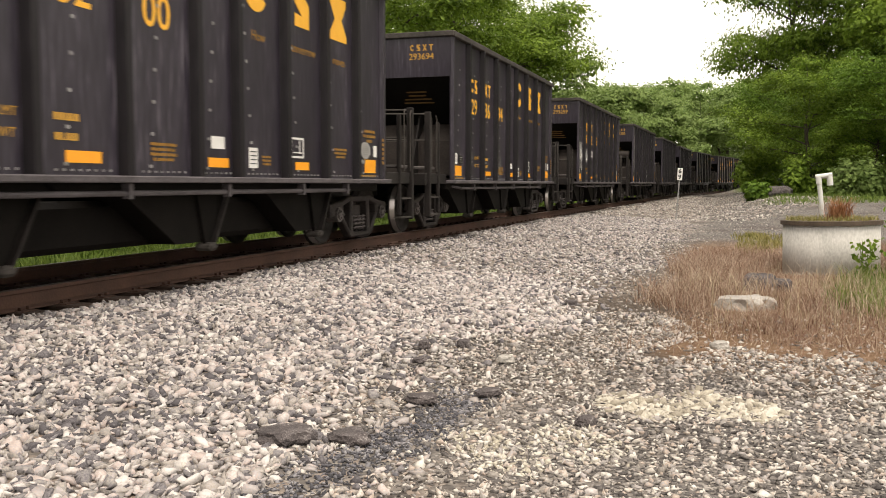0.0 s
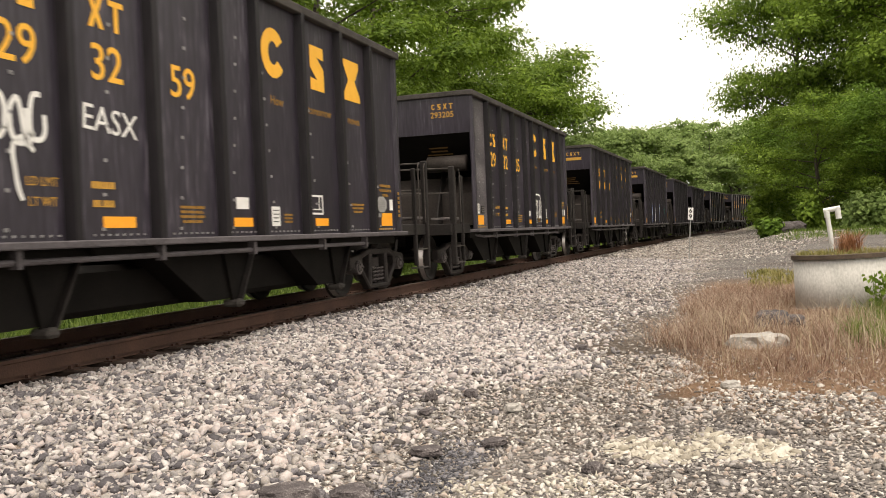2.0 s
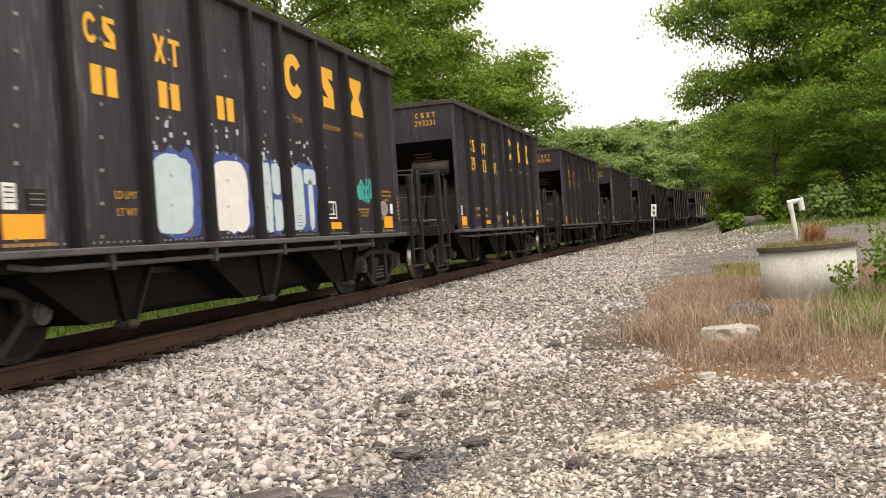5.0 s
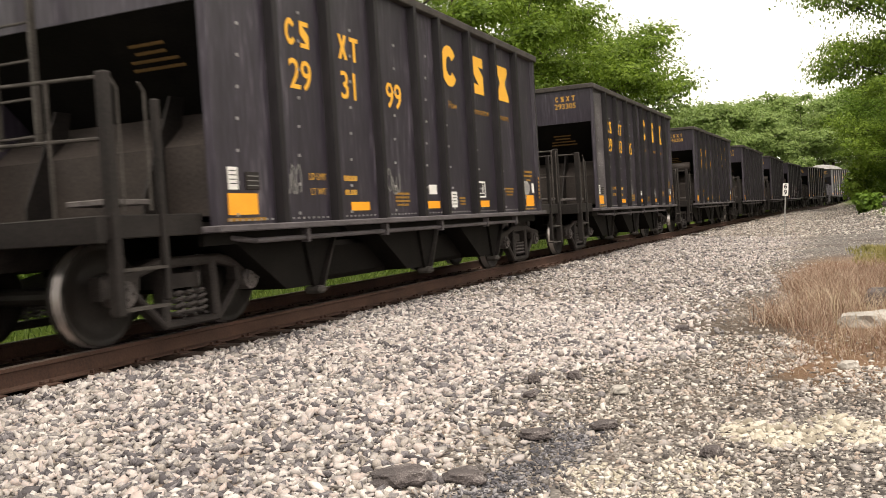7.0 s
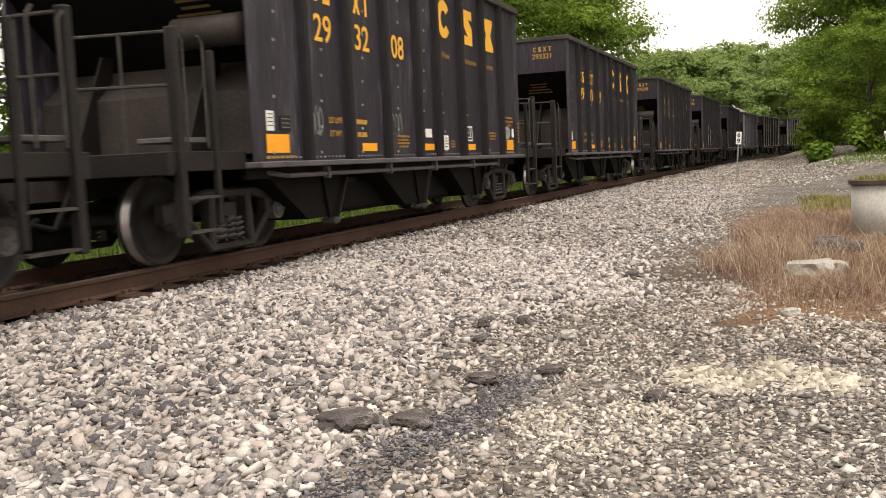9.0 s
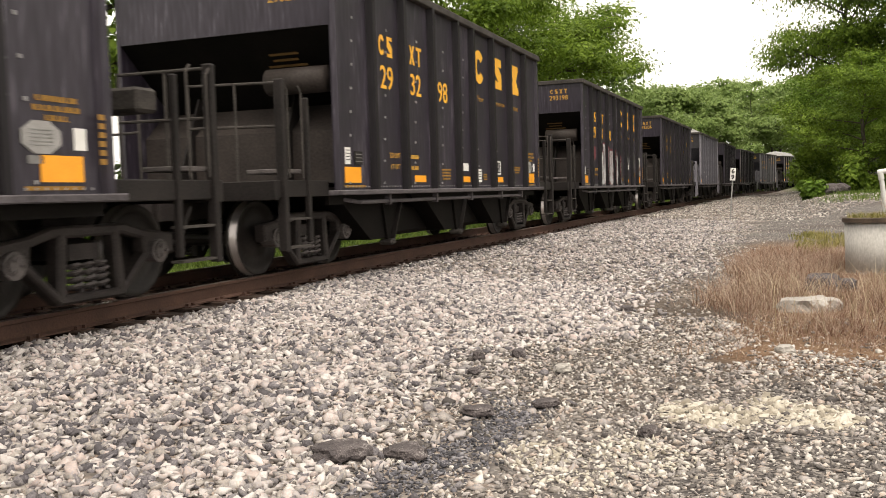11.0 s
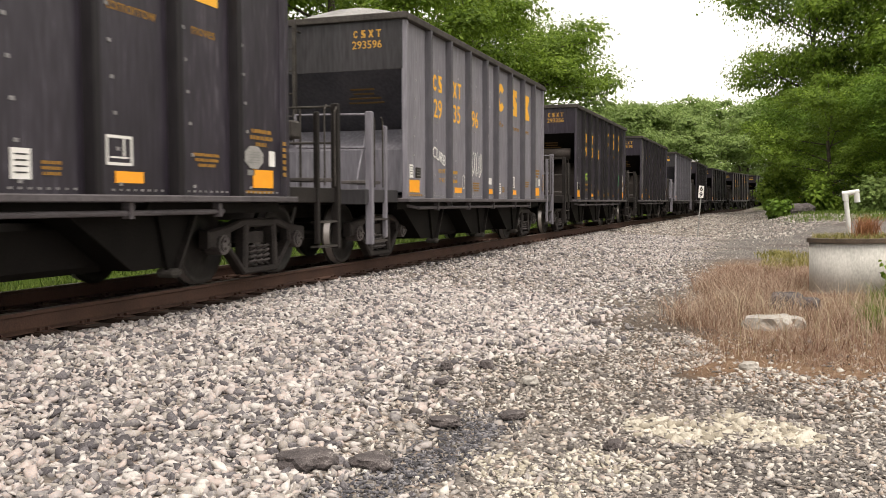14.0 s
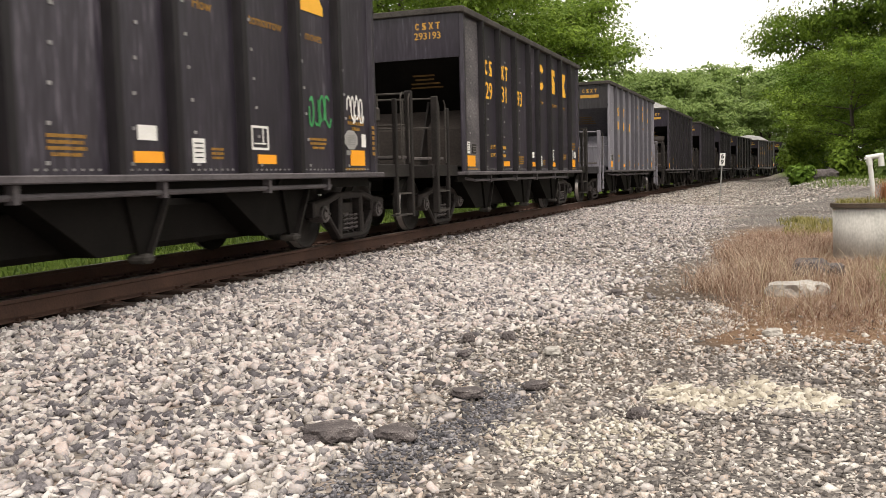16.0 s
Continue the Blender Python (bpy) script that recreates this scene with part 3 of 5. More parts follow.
            prism(g, [(sy * (yb - 0.08), 1.1), (sy * (yb - 0.08), 1.3), (sy * 4.26, 2.3), (sy * 4.06, 2.3), (sy * 4.31, 1.1)], "x", x - 0.015, x + 0.015)
            P("gusset", g, frame_m)
        # deck and end sills
        deck = B()
        box(deck, -1.45, 1.45, *sorted((sy * 4.30, sy * (ye - 0.04))), 1.00, 1.04)
        box(deck, -1.50, 1.50, *sorted((sy * (ye - 0.10), sy * ye)), 0.90, 1.12, 0.01)
        for sx in (1, -1):
            box(deck, *sorted((sx * 1.42, sx * 1.50)), *sorted((sy * (yb + 0.02), sy * (ye - 0.08))), 0.93, 1.12, 0.01)
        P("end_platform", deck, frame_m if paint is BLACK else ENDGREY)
        P("tread_plate", box(B(), 1.05, 1.46, *sorted((sy * (ye - 0.66), sy * (ye - 0.14))), 1.20, 1.25, 0.008), WORN, "worn pale step plate")
        # stanchions, rails and steps at each corner
        ya, yc = ye - 0.17, ye - 0.74
        for sx in (1, -1):
            P("stanchion", box(B(), *sorted((sx * 1.44, sx * 1.55)), *sorted((sy * (ya - 0.042), sy * (ya + 0.042))), 0.32, 2.24, 0.012), frame_m)
            P("stanchion", box(B(), *sorted((sx * 1.46, sx * 1.53)), *sorted((sy * (yc - 0.032), sy * (yc + 0.032))), 0.40, 2.08, 0.012), frame_m)
            hr = B()
            for z in (2.20, 1.72):
                rod(hr, (sx * 1.49, sy * ya, z), (sx * 0.35, sy * (ye - 0.08), z + 0.02), 0.016, 6)
            rod(hr, (sx * 0.95, sy * (ye - 0.12), 1.05), (sx * 0.95, sy * (ye - 0.12), 2.22), 0.016, 6)
            rod(hr, (sx * 0.35, sy * (ye - 0.08), 1.05), (sx * 0.35, sy * (ye - 0.08), 2.24), 0.018, 6)
            P("handrail", hr, DUSTY if paint is BLACK else paint)
            gi = B()
            for yy in (ya - 0.10, yc + 0.16):
                rod(gi, (sx * 1.53, sy * yy, 1.15), (sx * 1.53, sy * yy, 2.12), 0.012, 6)
                rod(gi, (sx * 1.53, sy * yy, 2.12), (sx * 1.53, sy * (yy + 0.06), 2.19), 0.012, 6)
            P("grab_iron", gi, DUSTY)
            for z in (0.36, 0.68):
                P("step", box(B(), *sorted((sx * 1.40, sx * 1.53)), *sorted((sy * yc, sy * ya)), z - 0.012, z + 0.012), DUSTY)
        cb = B()
        box(cb, -0.16, 0.16, *sorted((sy * 4.0, sy * (ye + 0.3))), 0.70, 1.0)
        box(cb, -0.09, 0.09, *sorted((sy * (ye + 0.25), sy * (ye + 0.55))), 0.74, 0.96, 0.02)
        box(cb, -0.15, 0.15, *sorted((sy * (ye + 0.45), sy * (ye + 0.68))), 0.70, 1.0, 0.04)
        P("coupler", cb, CAST)
        ah = B()
        rod(ah, (0.35, sy * (ye - 0.05), 0.85), (0.42, sy * (ye + 0.3), 0.45), 0.028, 8)
        rod(ah, (0.42, sy * (ye + 0.3), 0.45), (0.30, sy * (ye + 0.62), 0.55), 0.028, 8)
        P("air_hose", ah, UNDER)
    # ladder and brake gear at the end that comes first
    ld = B()
    for x in (-0.72, -0.20):
        box(ld, x - 0.025, x + 0.025, -5.03, -4.97, 1.85, ZT - 0.03)
        rod(ld, (x, -4.99, ZT - 0.2), (x, -4.81, ZT - 0.2), 0.015, 6)
    for z in np.arange(1.95, ZT - 0.2, 0.36):
        rod(ld, (-0.72, -5.0, z), (-0.20, -5.0, z), 0.014, 6)
    P("end_ladder", ld, DUSTY)
    bt = B()
    rod(bt, (0.55, -4.55, 2.40), (1.40, -4.55, 2.40), 0.17, 20)
    smooth(P("air_reservoir", bt, HOOD, "dusty horizontal air tank"))
    bc = B()
    rod(bc, (0.2, 5.2, 1.4), (0.95, 5.2, 1.4), 0.2, 12)
    P("brake_cylinder", bc, UNDER)
    P("valve_box", box(B(), -0.8, -0.3, 4.95, 5.45, 1.08, 1.6, 0.03), UNDER)
    P("brake_housing", box(B(), 0.5, 1.2, 5.75, 6.05, 1.75, 1.98, 0.03), DUSTY)
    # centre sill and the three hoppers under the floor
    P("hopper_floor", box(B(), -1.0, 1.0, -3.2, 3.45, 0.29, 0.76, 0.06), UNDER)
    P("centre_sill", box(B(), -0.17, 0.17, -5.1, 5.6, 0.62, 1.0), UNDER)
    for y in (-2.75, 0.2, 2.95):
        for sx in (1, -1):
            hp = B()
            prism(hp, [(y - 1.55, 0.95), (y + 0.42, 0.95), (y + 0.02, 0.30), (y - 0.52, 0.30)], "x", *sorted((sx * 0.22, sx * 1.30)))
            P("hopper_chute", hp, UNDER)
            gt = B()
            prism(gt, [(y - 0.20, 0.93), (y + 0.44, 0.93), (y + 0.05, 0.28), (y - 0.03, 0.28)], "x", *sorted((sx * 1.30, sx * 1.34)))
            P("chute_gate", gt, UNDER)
            ed = B()
            prism(ed, [(y + 0.44, 0.93), (y + 0.475, 0.93), (y + 0.085, 0.26), (y + 0.05, 0.26)], "x", *sorted((sx * 1.24, sx * 1.40)))
            P("gate_edge", ed, FRAMEM, "worn edge of the hopper gate")
            P("gate_shoe", box(B(), *sorted((sx * 1.20, sx * 1.42)), y - 0.05, y + 0.11, 0.20, 0.29, 0.03), DUSTY)
    keep = None
    for y in (-4.50, 5.22):
        keep = build_truck(car, y, keep)
    return car


CAR_L, CAR_V, CAR_A, CAR_S = 14.10, 13.735, 0.0527, 8.10
# slack in the couplings: how far each car sits from its even place
SLACK = {0: 0.10, 1: -0.24, 2: -0.28, 3: -0.04, 4: -0.20, 5: -0.24, 6: -0.40, 7: -0.45, 8: -0.45, 9: -0.40, 10: -0.40, 11: -0.20, 12: -0.17, 13: -0.02, 14: -0.25, 15: -0.28}


def place_of(i, t=0.0):
    p = CAR_S + CAR_L * i + SLACK.get(i, -0.30) - CAR_V * t + CAR_A * t * t / 2
    # the couplings bunch a little on the bend beside the yard
    q = (p - 10.6) / 11
    return p if i == 14 and p > 10.6 else p - (0.70 if q > 0 else 0.84) * q * math.exp(-q * q)


FIRST, LAST = -1, 25
GREYS = (14, 17)
black_car = tagged(build_car(BLACK), "black steel open hopper car with yellow lettering on the rails", "train car", "hopper cars of the train")
grey_car = tagged(build_car(GREY), "weathered grey steel open hopper car with yellow lettering", "train car", "hopper cars of the train")

# ---- trees ----
def leaf_mesh(name, centres, normals, sizes, material, seed):
    """Many small pointed leaf sprays, two triangles folded along the midrib, joined."""
    rg = np.random.default_rng(seed)
    n = len(centres)
    up = rg.normal(size=(n, 3)) * 0.30 + normals * 0.80 + np.array([0, 0, 0.40])
    up /= np.linalg.norm(up, axis=1)[:, None]
    d = np.cross(up, rg.normal(size=(n, 3))) + normals * 0.25
    d[:, 2] -= 0.12
    d /= np.linalg.norm(d, axis=1)[:, None]
    side = np.cross(d, up)
    side /= np.linalg.norm(side, axis=1)[:, None]
    s = sizes[:, None]
    w = rg.uniform(0.24, 0.40, (n, 1))
    a = centres - d * s * 0.5
    c = centres + d * s * 0.5
    bb = centres + side * s * w + up * s * 0.10 - d * s * 0.05
    e = centres - side * s * w + up * s * 0.10 - d * s * 0.05
    v = np.stack([a, bb, c, e], 1).reshape(-1, 3)
    f = np.arange(n * 4).reshape(-1, 4)
    tri = np.concatenate([f[:, [0, 1, 2]], f[:, [0, 2, 3]]], 1).reshape(-1, 3)
    me = bpy.data.meshes.new(name)
    me.vertices.add(len(v))
    me.vertices.foreach_set("co", v.ravel())
    me.loops.add(len(tri) * 3)
    me.loops.foreach_set("vertex_index", tri.ravel().astype(np.int32))
    me.polygons.add(len(tri))
    me.polygons.foreach_set("loop_start", np.arange(0, len(tri) * 3, 3, dtype=np.int32))
    me.update()
    me.validate()
    me.materials.append(material)
    return me


def build_tree(height, spread, base, leaves, size, seed, material, label, limbs=11):
    """A tapered trunk, limbs that fork, and sprays of leaves round the forks."""
    r = random.Random(seed)
    rg = np.random.default_rng(seed)
    tree = tagged(new("tree"), label, "tree")
    bm = B()
    pts = [Vector((0, 0, -0.3))]
    for k in range(1, 8):
        pts.append(Vector((r.uniform(-0.04, 0.04) * height * k / 7, r.uniform(-0.04, 0.04) * height * k / 7, height * 0.86 * k / 7)))
    rad = height * 0.016 + 0.05
    for k in range(7):
        rod(bm, pts[k], pts[k + 1], rad * (1 - k / 7.5), 8, rad * (1 - (k + 1) / 7.5))
    part("trunk", bm, BARK, tree)
    lb = B()
    clumps = []
    for i in range(limbs):
        h = base + (0.97 - base) * (i + r.random()) / limbs
        t = h / 0.97 * 7
        k = min(int(t), 6)
        p = pts[k].lerp(pts[k + 1], min(t - k, 1))
        ang = i * 2.4 + r.uniform(-0.4, 0.4)
        reach = spread * (math.sin(math.pi * min(max((h - base) / (1.03 - base), 0.0) * 0.86 + 0.14, 1)) ** 0.7) * r.uniform(0.75, 1.1)
        q = p + Vector((math.cos(ang), math.sin(ang), 0)) * reach * 0.6 + Vector((0, 0, reach * r.uniform(0.1, 0.4)))
        rod(lb, p, q, rad * 0.36 * (1.1 - h), 6, rad * 0.18 * (1.1 - h))
        for f in range(5):
            a2 = ang + r.uniform(-1.0, 1.0)
            e = q + Vector((math.cos(a2), math.sin(a2), r.uniform(-0.35, 0.5))) * reach * r.uniform(0.2, 0.5)
            rod(lb, q, e, rad * 0.15 * (1.1 - h), 5, 0.012)
            clumps.append((e, reach * r.uniform(0.15, 0.34)))
        clumps.append((q, reach * r.uniform(0.22, 0.36)))
        clumps.append((p.lerp(q, 0.6), reach * r.uniform(0.2, 0.3)))
    clumps.append((pts[-1], spread * 0.3))
    part("branchwork", lb, BARK, tree)
    wts = np.array([c[1] ** 2 for c in clumps])
    pick = rg.choice(len(clumps), leaves, p=wts / wts.sum())
    cen = np.array([tuple(c[0]) for c in clumps])[pick]
    rr = np.array([c[1] for c in clumps])[pick]
    u = rg.normal(size=(leaves, 3))
    u[:, 2] = np.where(rg.random(leaves) < 0.82, np.abs(u[:, 2]) * 0.9, u[:, 2])
    u /= np.linalg.norm(u, axis=1)[:, None]
    dist = rg.uniform(0.0, 1.0, leaves) ** 0.35
    lump = 1 + 0.30 * np.sin(u[:, 0] * 5 + pick) * np.sin(u[:, 1] * 6 + pick * 2) + 0.16 * np.sin(u[:, 0] * 13 + u[:, 2] * 11 + pick)
    pos = cen + u * (rr * dist * lump)[:, None] * np.array([1.12, 1.12, 0.66])
    sz = size * rg.uniform(0.6, 1.35, leaves)
    crown = new("crown", leaf_mesh("crown", pos, u, sz, material, seed))
    crown.parent = tree
    return tree


def bush_clump(name, blobs, leaves, size, seed, material, label, category):
    rg = np.random.default_rng(seed)
    w = np.array([b[3] ** 2 for b in blobs])
    pick = rg.choice(len(blobs), leaves, p=w / w.sum())
    bl = np.array(blobs)[pick]
    u = rg.normal(size=(leaves, 3))
    u /= np.linalg.norm(u, axis=1)[:, None]
    lump = 1 + 0.3 * np.sin(u[:, 0] * 6 + pick) * np.sin(u[:, 2] * 7 + pick)
    pos = bl[:, :3] + u * (bl[:, 3] * rg.uniform(0.2, 1, leaves) ** 0.5 * lump)[:, None]
    ob = new(name, leaf_mesh(name, pos, u, size * rg.uniform(0.6, 1.3, leaves), material, seed))
    return tagged(ob, label, category)


kinds = [
    build_tree(17, 6.2, 0.16, 44000, 0.21, 11, LEAF, "tall leafy green broadleaf tree in full summer leaf", 24),
    build_tree(15, 6.8, 0.05, 36000, 0.22, 12, LEAFD, "dense green broadleaf tree with branches down to the ground", 24),
    build_tree(13, 5.4, 0.02, 34000, 0.21, 13, LEAF, "light green young broadleaf tree with low branches", 24),
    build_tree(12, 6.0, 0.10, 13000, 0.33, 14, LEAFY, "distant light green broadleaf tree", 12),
    build_tree(18, 6.4, 0.16, 38000, 0.21, 15, LEAF, "tall leafy green broadleaf tree beside the railway", 17),
]


def plant(kind, x, y, scale, turn, sz=None):
    m = Matrix.Translation((x, y, ground_z(x, y) - 0.1)) @ Matrix.Rotation(turn, 4, "Z") @ Matrix.Diagonal((scale, scale, sz or scale, 1))
    if not kinds[kind].get("placed"):
        kinds[kind]["placed"] = 1
        kinds[kind].matrix_basis = m
        return kinds[kind]
    t = copy_thing(kinds[kind], m)
    return t


rtree = random.Random(3)
# beside the far edge of the track
for s, lat, kd, sc in ((9, -11, 4, 1.0), (19, -11, 4, 1.05), (28, -14, 4, 1.15), (36, -10.5, 4, 1.05), (45, -12, 4, 1.15), (55, -11, 4, 1.08), (62, -13.4, 4, 1.22), (70, -15, 0, 1.15), (76, -12, 3, 1.1), (88, -10, 3, 0.9), (100, -12, 3, 0.95), (114, -10, 3, 1.0), (128, -11, 3, 1.0), (142, -9, 3, 1.1), (158, -8, 3, 1.05), (175, -6, 3, 1.2), (192, -5, 3, 1.15), (210, 0, 3, 1.3), (230, 4, 3, 1.4)):
    p = on_track(s, lat)
    plant(kd, p.x, p.y, sc, rtree.uniform(0, 6.28))
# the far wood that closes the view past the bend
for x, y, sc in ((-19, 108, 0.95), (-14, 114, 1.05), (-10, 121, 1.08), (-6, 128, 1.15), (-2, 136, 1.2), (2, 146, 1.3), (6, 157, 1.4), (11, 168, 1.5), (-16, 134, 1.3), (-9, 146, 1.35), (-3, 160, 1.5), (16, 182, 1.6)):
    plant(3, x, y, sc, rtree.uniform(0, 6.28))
# the wood on the inside of the bend
for x, y, kd, sc in ((5.7, 60, 2, 0.72), (9.0, 57, 2, 0.72), (12.0, 54, 1, 0.66), (15.5, 53, 2, 0.80), (19, 50, 1, 0.72), (23, 48, 2, 0.85), (6.6, 71, 1, 0.80), (10.5, 67, 1, 0.95), (14.5, 64, 0, 1.15), (19, 61, 1, 1.2), (24.5, 58, 0, 1.3), (12.6, 87, 1, 1.6), (7.4, 80, 1, 1.2), (18.5, 77, 0, 1.42), (24, 72, 0, 1.5), (22, 88, 0, 1.65), (29, 64, 0, 1.5), (30, 52, 1, 1.1)):
    plant(kd, x, y, sc, rtree.uniform(0, 6.28))

# tall, slender trees at the edge of the wood
for x, y, sc, tall in ((6.8, 85, 0.98, 1.45), (12.0, 88, 1.12, 1.55), (17.5, 84, 1.2, 1.5)):
    plant(0, x, y, sc, rtree.uniform(0, 6.28), tall)

# ---- the concrete manhole ring and its pipe ----
well = tagged(new("concrete_manhole_ring"), "weathered grey concrete manhole ring with a dark rusty rim", "manhole")
WX, WY, WR = 1.725, 14.25, 0.665
WG = ground_z(WX, WY)
bm = B()
prof = [(WR - 0.10, WG - 0.1), (WR, WG - 0.1), (WR, 0.20), (WR - 0.10, 0.20)]
ringv = []
for x, z in prof:
    ringv.append([bm.verts.new((x * math.cos(2 * math.pi * k / 48), x * math.sin(2 * math.pi * k / 48), z)) for k in range(48)])
for q in range(4):
    for k in range(48):
        f = bm.faces.new((ringv[q][k], ringv[q][(k + 1) % 48], ringv[(q + 1) % 4][(k + 1) % 48], ringv[(q + 1) % 4][k]))
        f.smooth = q in (1, 3)
bmesh.ops.recalc_face_normals(bm, faces=bm.faces)
part("ring_wall", bm, CONCRETE, well)
bm = B()
bmesh.ops.create_cone(bm, cap_ends=True, segments=48, radius1=WR + 0.035, radius2=WR + 0.03, depth=0.06, matrix=Matrix.Translation((0, 0, 0.23)))
part("rim", bm, DARKCON, well, "dark rusty flat rim")
well.matrix_basis = pose(WX, WY, 0, 0, 0, 0)
pipe = tagged(new("vent_pipe"), "white plastic vent pipe with a bent top", "pipe")
bm = B()
rod(bm, (0, 0, 0.2), (-0.03, 0, 0.80), 0.034, 14)
part("riser", bm, PVC, pipe)
bm = B()
rod(bm, (-0.032, 0, 0.76), (-0.035, 0, 0.86), 0.042, 14)
part("collar", bm, PVC, pipe)
bm = B()
rod(bm, (-0.076, 0, 0.868), (0.155, 0, 0.885), 0.037, 14)
part("elbow", bm, PVC, pipe)
bm = B()
rod(bm, (0.119, 0, 0.90), (0.124, 0, 0.73), 0.041, 14)
part("spout", bm, PVC, pipe)
pipe.matrix_basis = pose(1.66, 14.55, 0.03, 0, -3, 0)

# ---- milepost ----
post = tagged(new("milepost"), "white milepost plate with black numbers on a thin post", "milepost")
part("post", box(B(), -0.022, 0.022, -0.02, 0.02, -0.5, 1.50, 0.006), SIGNPOST, post)
part("sign_plate", box(B(), -0.092, 0.092, -0.045, -0.025, 1.10, 1.54, 0.006), WHITE, post)


def words(name, text, size, material, parent, m, thick=0.0015, bold=0.0, label=""):
    cu = bpy.data.curves.new(name, "FONT")
    cu.body, cu.size, cu.extrude, cu.offset = text, size, thick, bold
    cu.align_x, cu.align_y = "CENTER", "CENTER"
    cu.resolution_u = 3
    tmp = bpy.data.objects.new(name, cu)
    me = bpy.data.meshes.new_from_object(tmp)
    bpy.data.objects.remove(tmp)
    bpy.data.curves.remove(cu)
    me.materials.append(material)
    me.name = name
    ob = new(name, me)
    ob.parent = parent
    ob.matrix_basis = m
    if label:
        ob["label"] = label
    return ob


words("digit", "6", 0.22, BLACKP, post, pose(0, -0.048, 1.425, 90, 0, 0), bold=0.006)
words("digit", "9", 0.22, BLACKP, post, pose(0, -0.048, 1.215, 90, 0, 0), bold=0.006)
post.matrix_basis = pose(-1.21, 33.93, -0.12, 0, 5, 0)

# ---- lettering and marks on the cars ----
XS = HW + 0.004


def on_side(y, z, x=XS):
    return pose(x, y, z, 90, 0, 90)


def patch_bm(w, h, t=0.003):
    return box(B(), -w / 2, w / 2, -h / 2, h / 2, -0.001, t)


def flat_bm(polys, t=0.003):
    """Flat plain shapes from closed outlines, with a little thickness."""
    bm = B()
    for pts in polys:
        lo = [bm.verts.new((x, y, 0)) for x, y in pts]
        hi = [bm.verts.new((x, y, t)) for x, y in pts]
        n = len(pts)
        bm.faces.new(hi)
        for i in range(n):
            j = (i + 1) % n
            bm.faces.new((lo[i], lo[j], hi[j], hi[i]))
    bmesh.ops.recalc_face_normals(bm, faces=bm.faces)
    return bm


def ring_poly(w, h, th):
    """An open rounded ring of the size w by h, as one outline."""
    n = 14
    a0 = [0.62 + (2 * math.pi - 1.24) * k / n for k in range(n + 1)]
    f = 1 - th * 2 / w
    return [[(w / 2 * math.cos(a), h / 2 * math.sin(a)) for a in a0] + [(w / 2 * f * math.cos(a), h / 2 * (f + 0.06) * math.sin(a)) for a in a0[::-1]]]


MARKS = {
    "ring_mark": ring_poly(0.58, 0.60, 0.17),
    "stack_mark": [[(-0.20, 0.29), (0.20, 0.29), (0.20, 0.13), (0.0, 0.15), (0.20, 0.0), (0.20, -0.29), (-0.20, -0.29), (-0.20, -0.13), (0.0, -0.15), (-0.20, 0.0)]],
    "hourglass_mark": [[(-0.26, 0.29), (0.26, 0.29), (0.26, 0.20), (0.11, 0.0), (0.28, -0.20), (0.28, -0.29), (-0.28, -0.29), (-0.28, -0.20), (-0.11, 0.0), (-0.26, 0.20)]],
    "small_ring": ring_poly(0.19, 0.28, 0.045),
    "small_stack": [[(-0.085, 0.14), (0.085, 0.14), (0.085, 0.09), (-0.03, 0.09), (0.085, 0.0), (0.085, -0.14), (-0.085, -0.14), (-0.085, -0.09), (0.03, -0.09), (-0.085, 0.0)]],
    "small_hourglass": [[(-0.10, 0.14), (-0.04, 0.14), (0.0, 0.045), (0.04, 0.14), (0.10, 0.14), (0.035, 0.0), (0.10, -0.14), (0.04, -0.14), (0.0, -0.045), (-0.04, -0.14), (-0.10, -0.14), (-0.035, 0.0)]],
    "small_post_mark": [[(-0.10, 0.14), (0.10, 0.14), (0.10, 0.09), (0.027, 0.09), (0.027, -0.14), (-0.027, -0.14), (-0.027, 0.09), (-0.10, 0.09)]],
}
MESH = {}


def mark(car, kind, y, z, material=None, x=XS, name=None):
    material = material or YELLOW
    key = (kind, material.name)
    if key not in MESH:
        o = part(name or kind, flat_bm(MARKS[kind]), material, car)
        MESH[key] = o.data
    else:
        o = new(name or kind, MESH[key])
        o.parent = car
    o.matrix_basis = on_side(y, z, x)
    return o


def rect(car, name, y, z, w, h, material, label="", x=XS):
    key = (name, round(w, 3), round(h, 3), material.name)
    if key not in MESH:
        o = part(name, patch_bm(w, h), material, car, label)
        MESH[key] = o.data
    else:
        o = new(name, MESH[key])
        o.parent = car
        if label:
            o["label"] = label
    o.matrix_basis = on_side(y, z, x)
    return o


def bars(car, y, z, rows, material, h=0.045, x=XS):
    """Small writing that cannot be read: plain bars of its size."""
    for k, w in enumerate(rows):
        key = ("line", w, h, material.name)
        if key not in MESH:
            r = random.Random(int(w * 1000) + int(h * 5000))
            top, a = [], -w / 2
            while a < w / 2 - h * 0.5:
                b = min(a + h * r.choice((0.5, 0.6, 0.7, 1.0)), w / 2)
                c = min(b + h * r.choice((0.15, 0.2, 0.6)), w / 2)
                top += [(a, h / 2), (b, h / 2)]
                if c < w / 2:
                    top += [(b, -h * 0.32), (c, -h * 0.32)]
                a = c
            pieces = [[(-w / 2, -h / 2), (top[-1][0], -h / 2)] + top[::-1]]
            MESH[key] = part("text_bar", flat_bm(pieces), material, car).data
            o = car.children[-1] if car.children[-1].data is MESH[key] else [q for q in car.children if q.data is MESH[key]][0]
        else:
            o = new("text_bar", MESH[key])
            o.parent = car
        o.matrix_basis = on_side(y, z - k * h * 1.7, x)


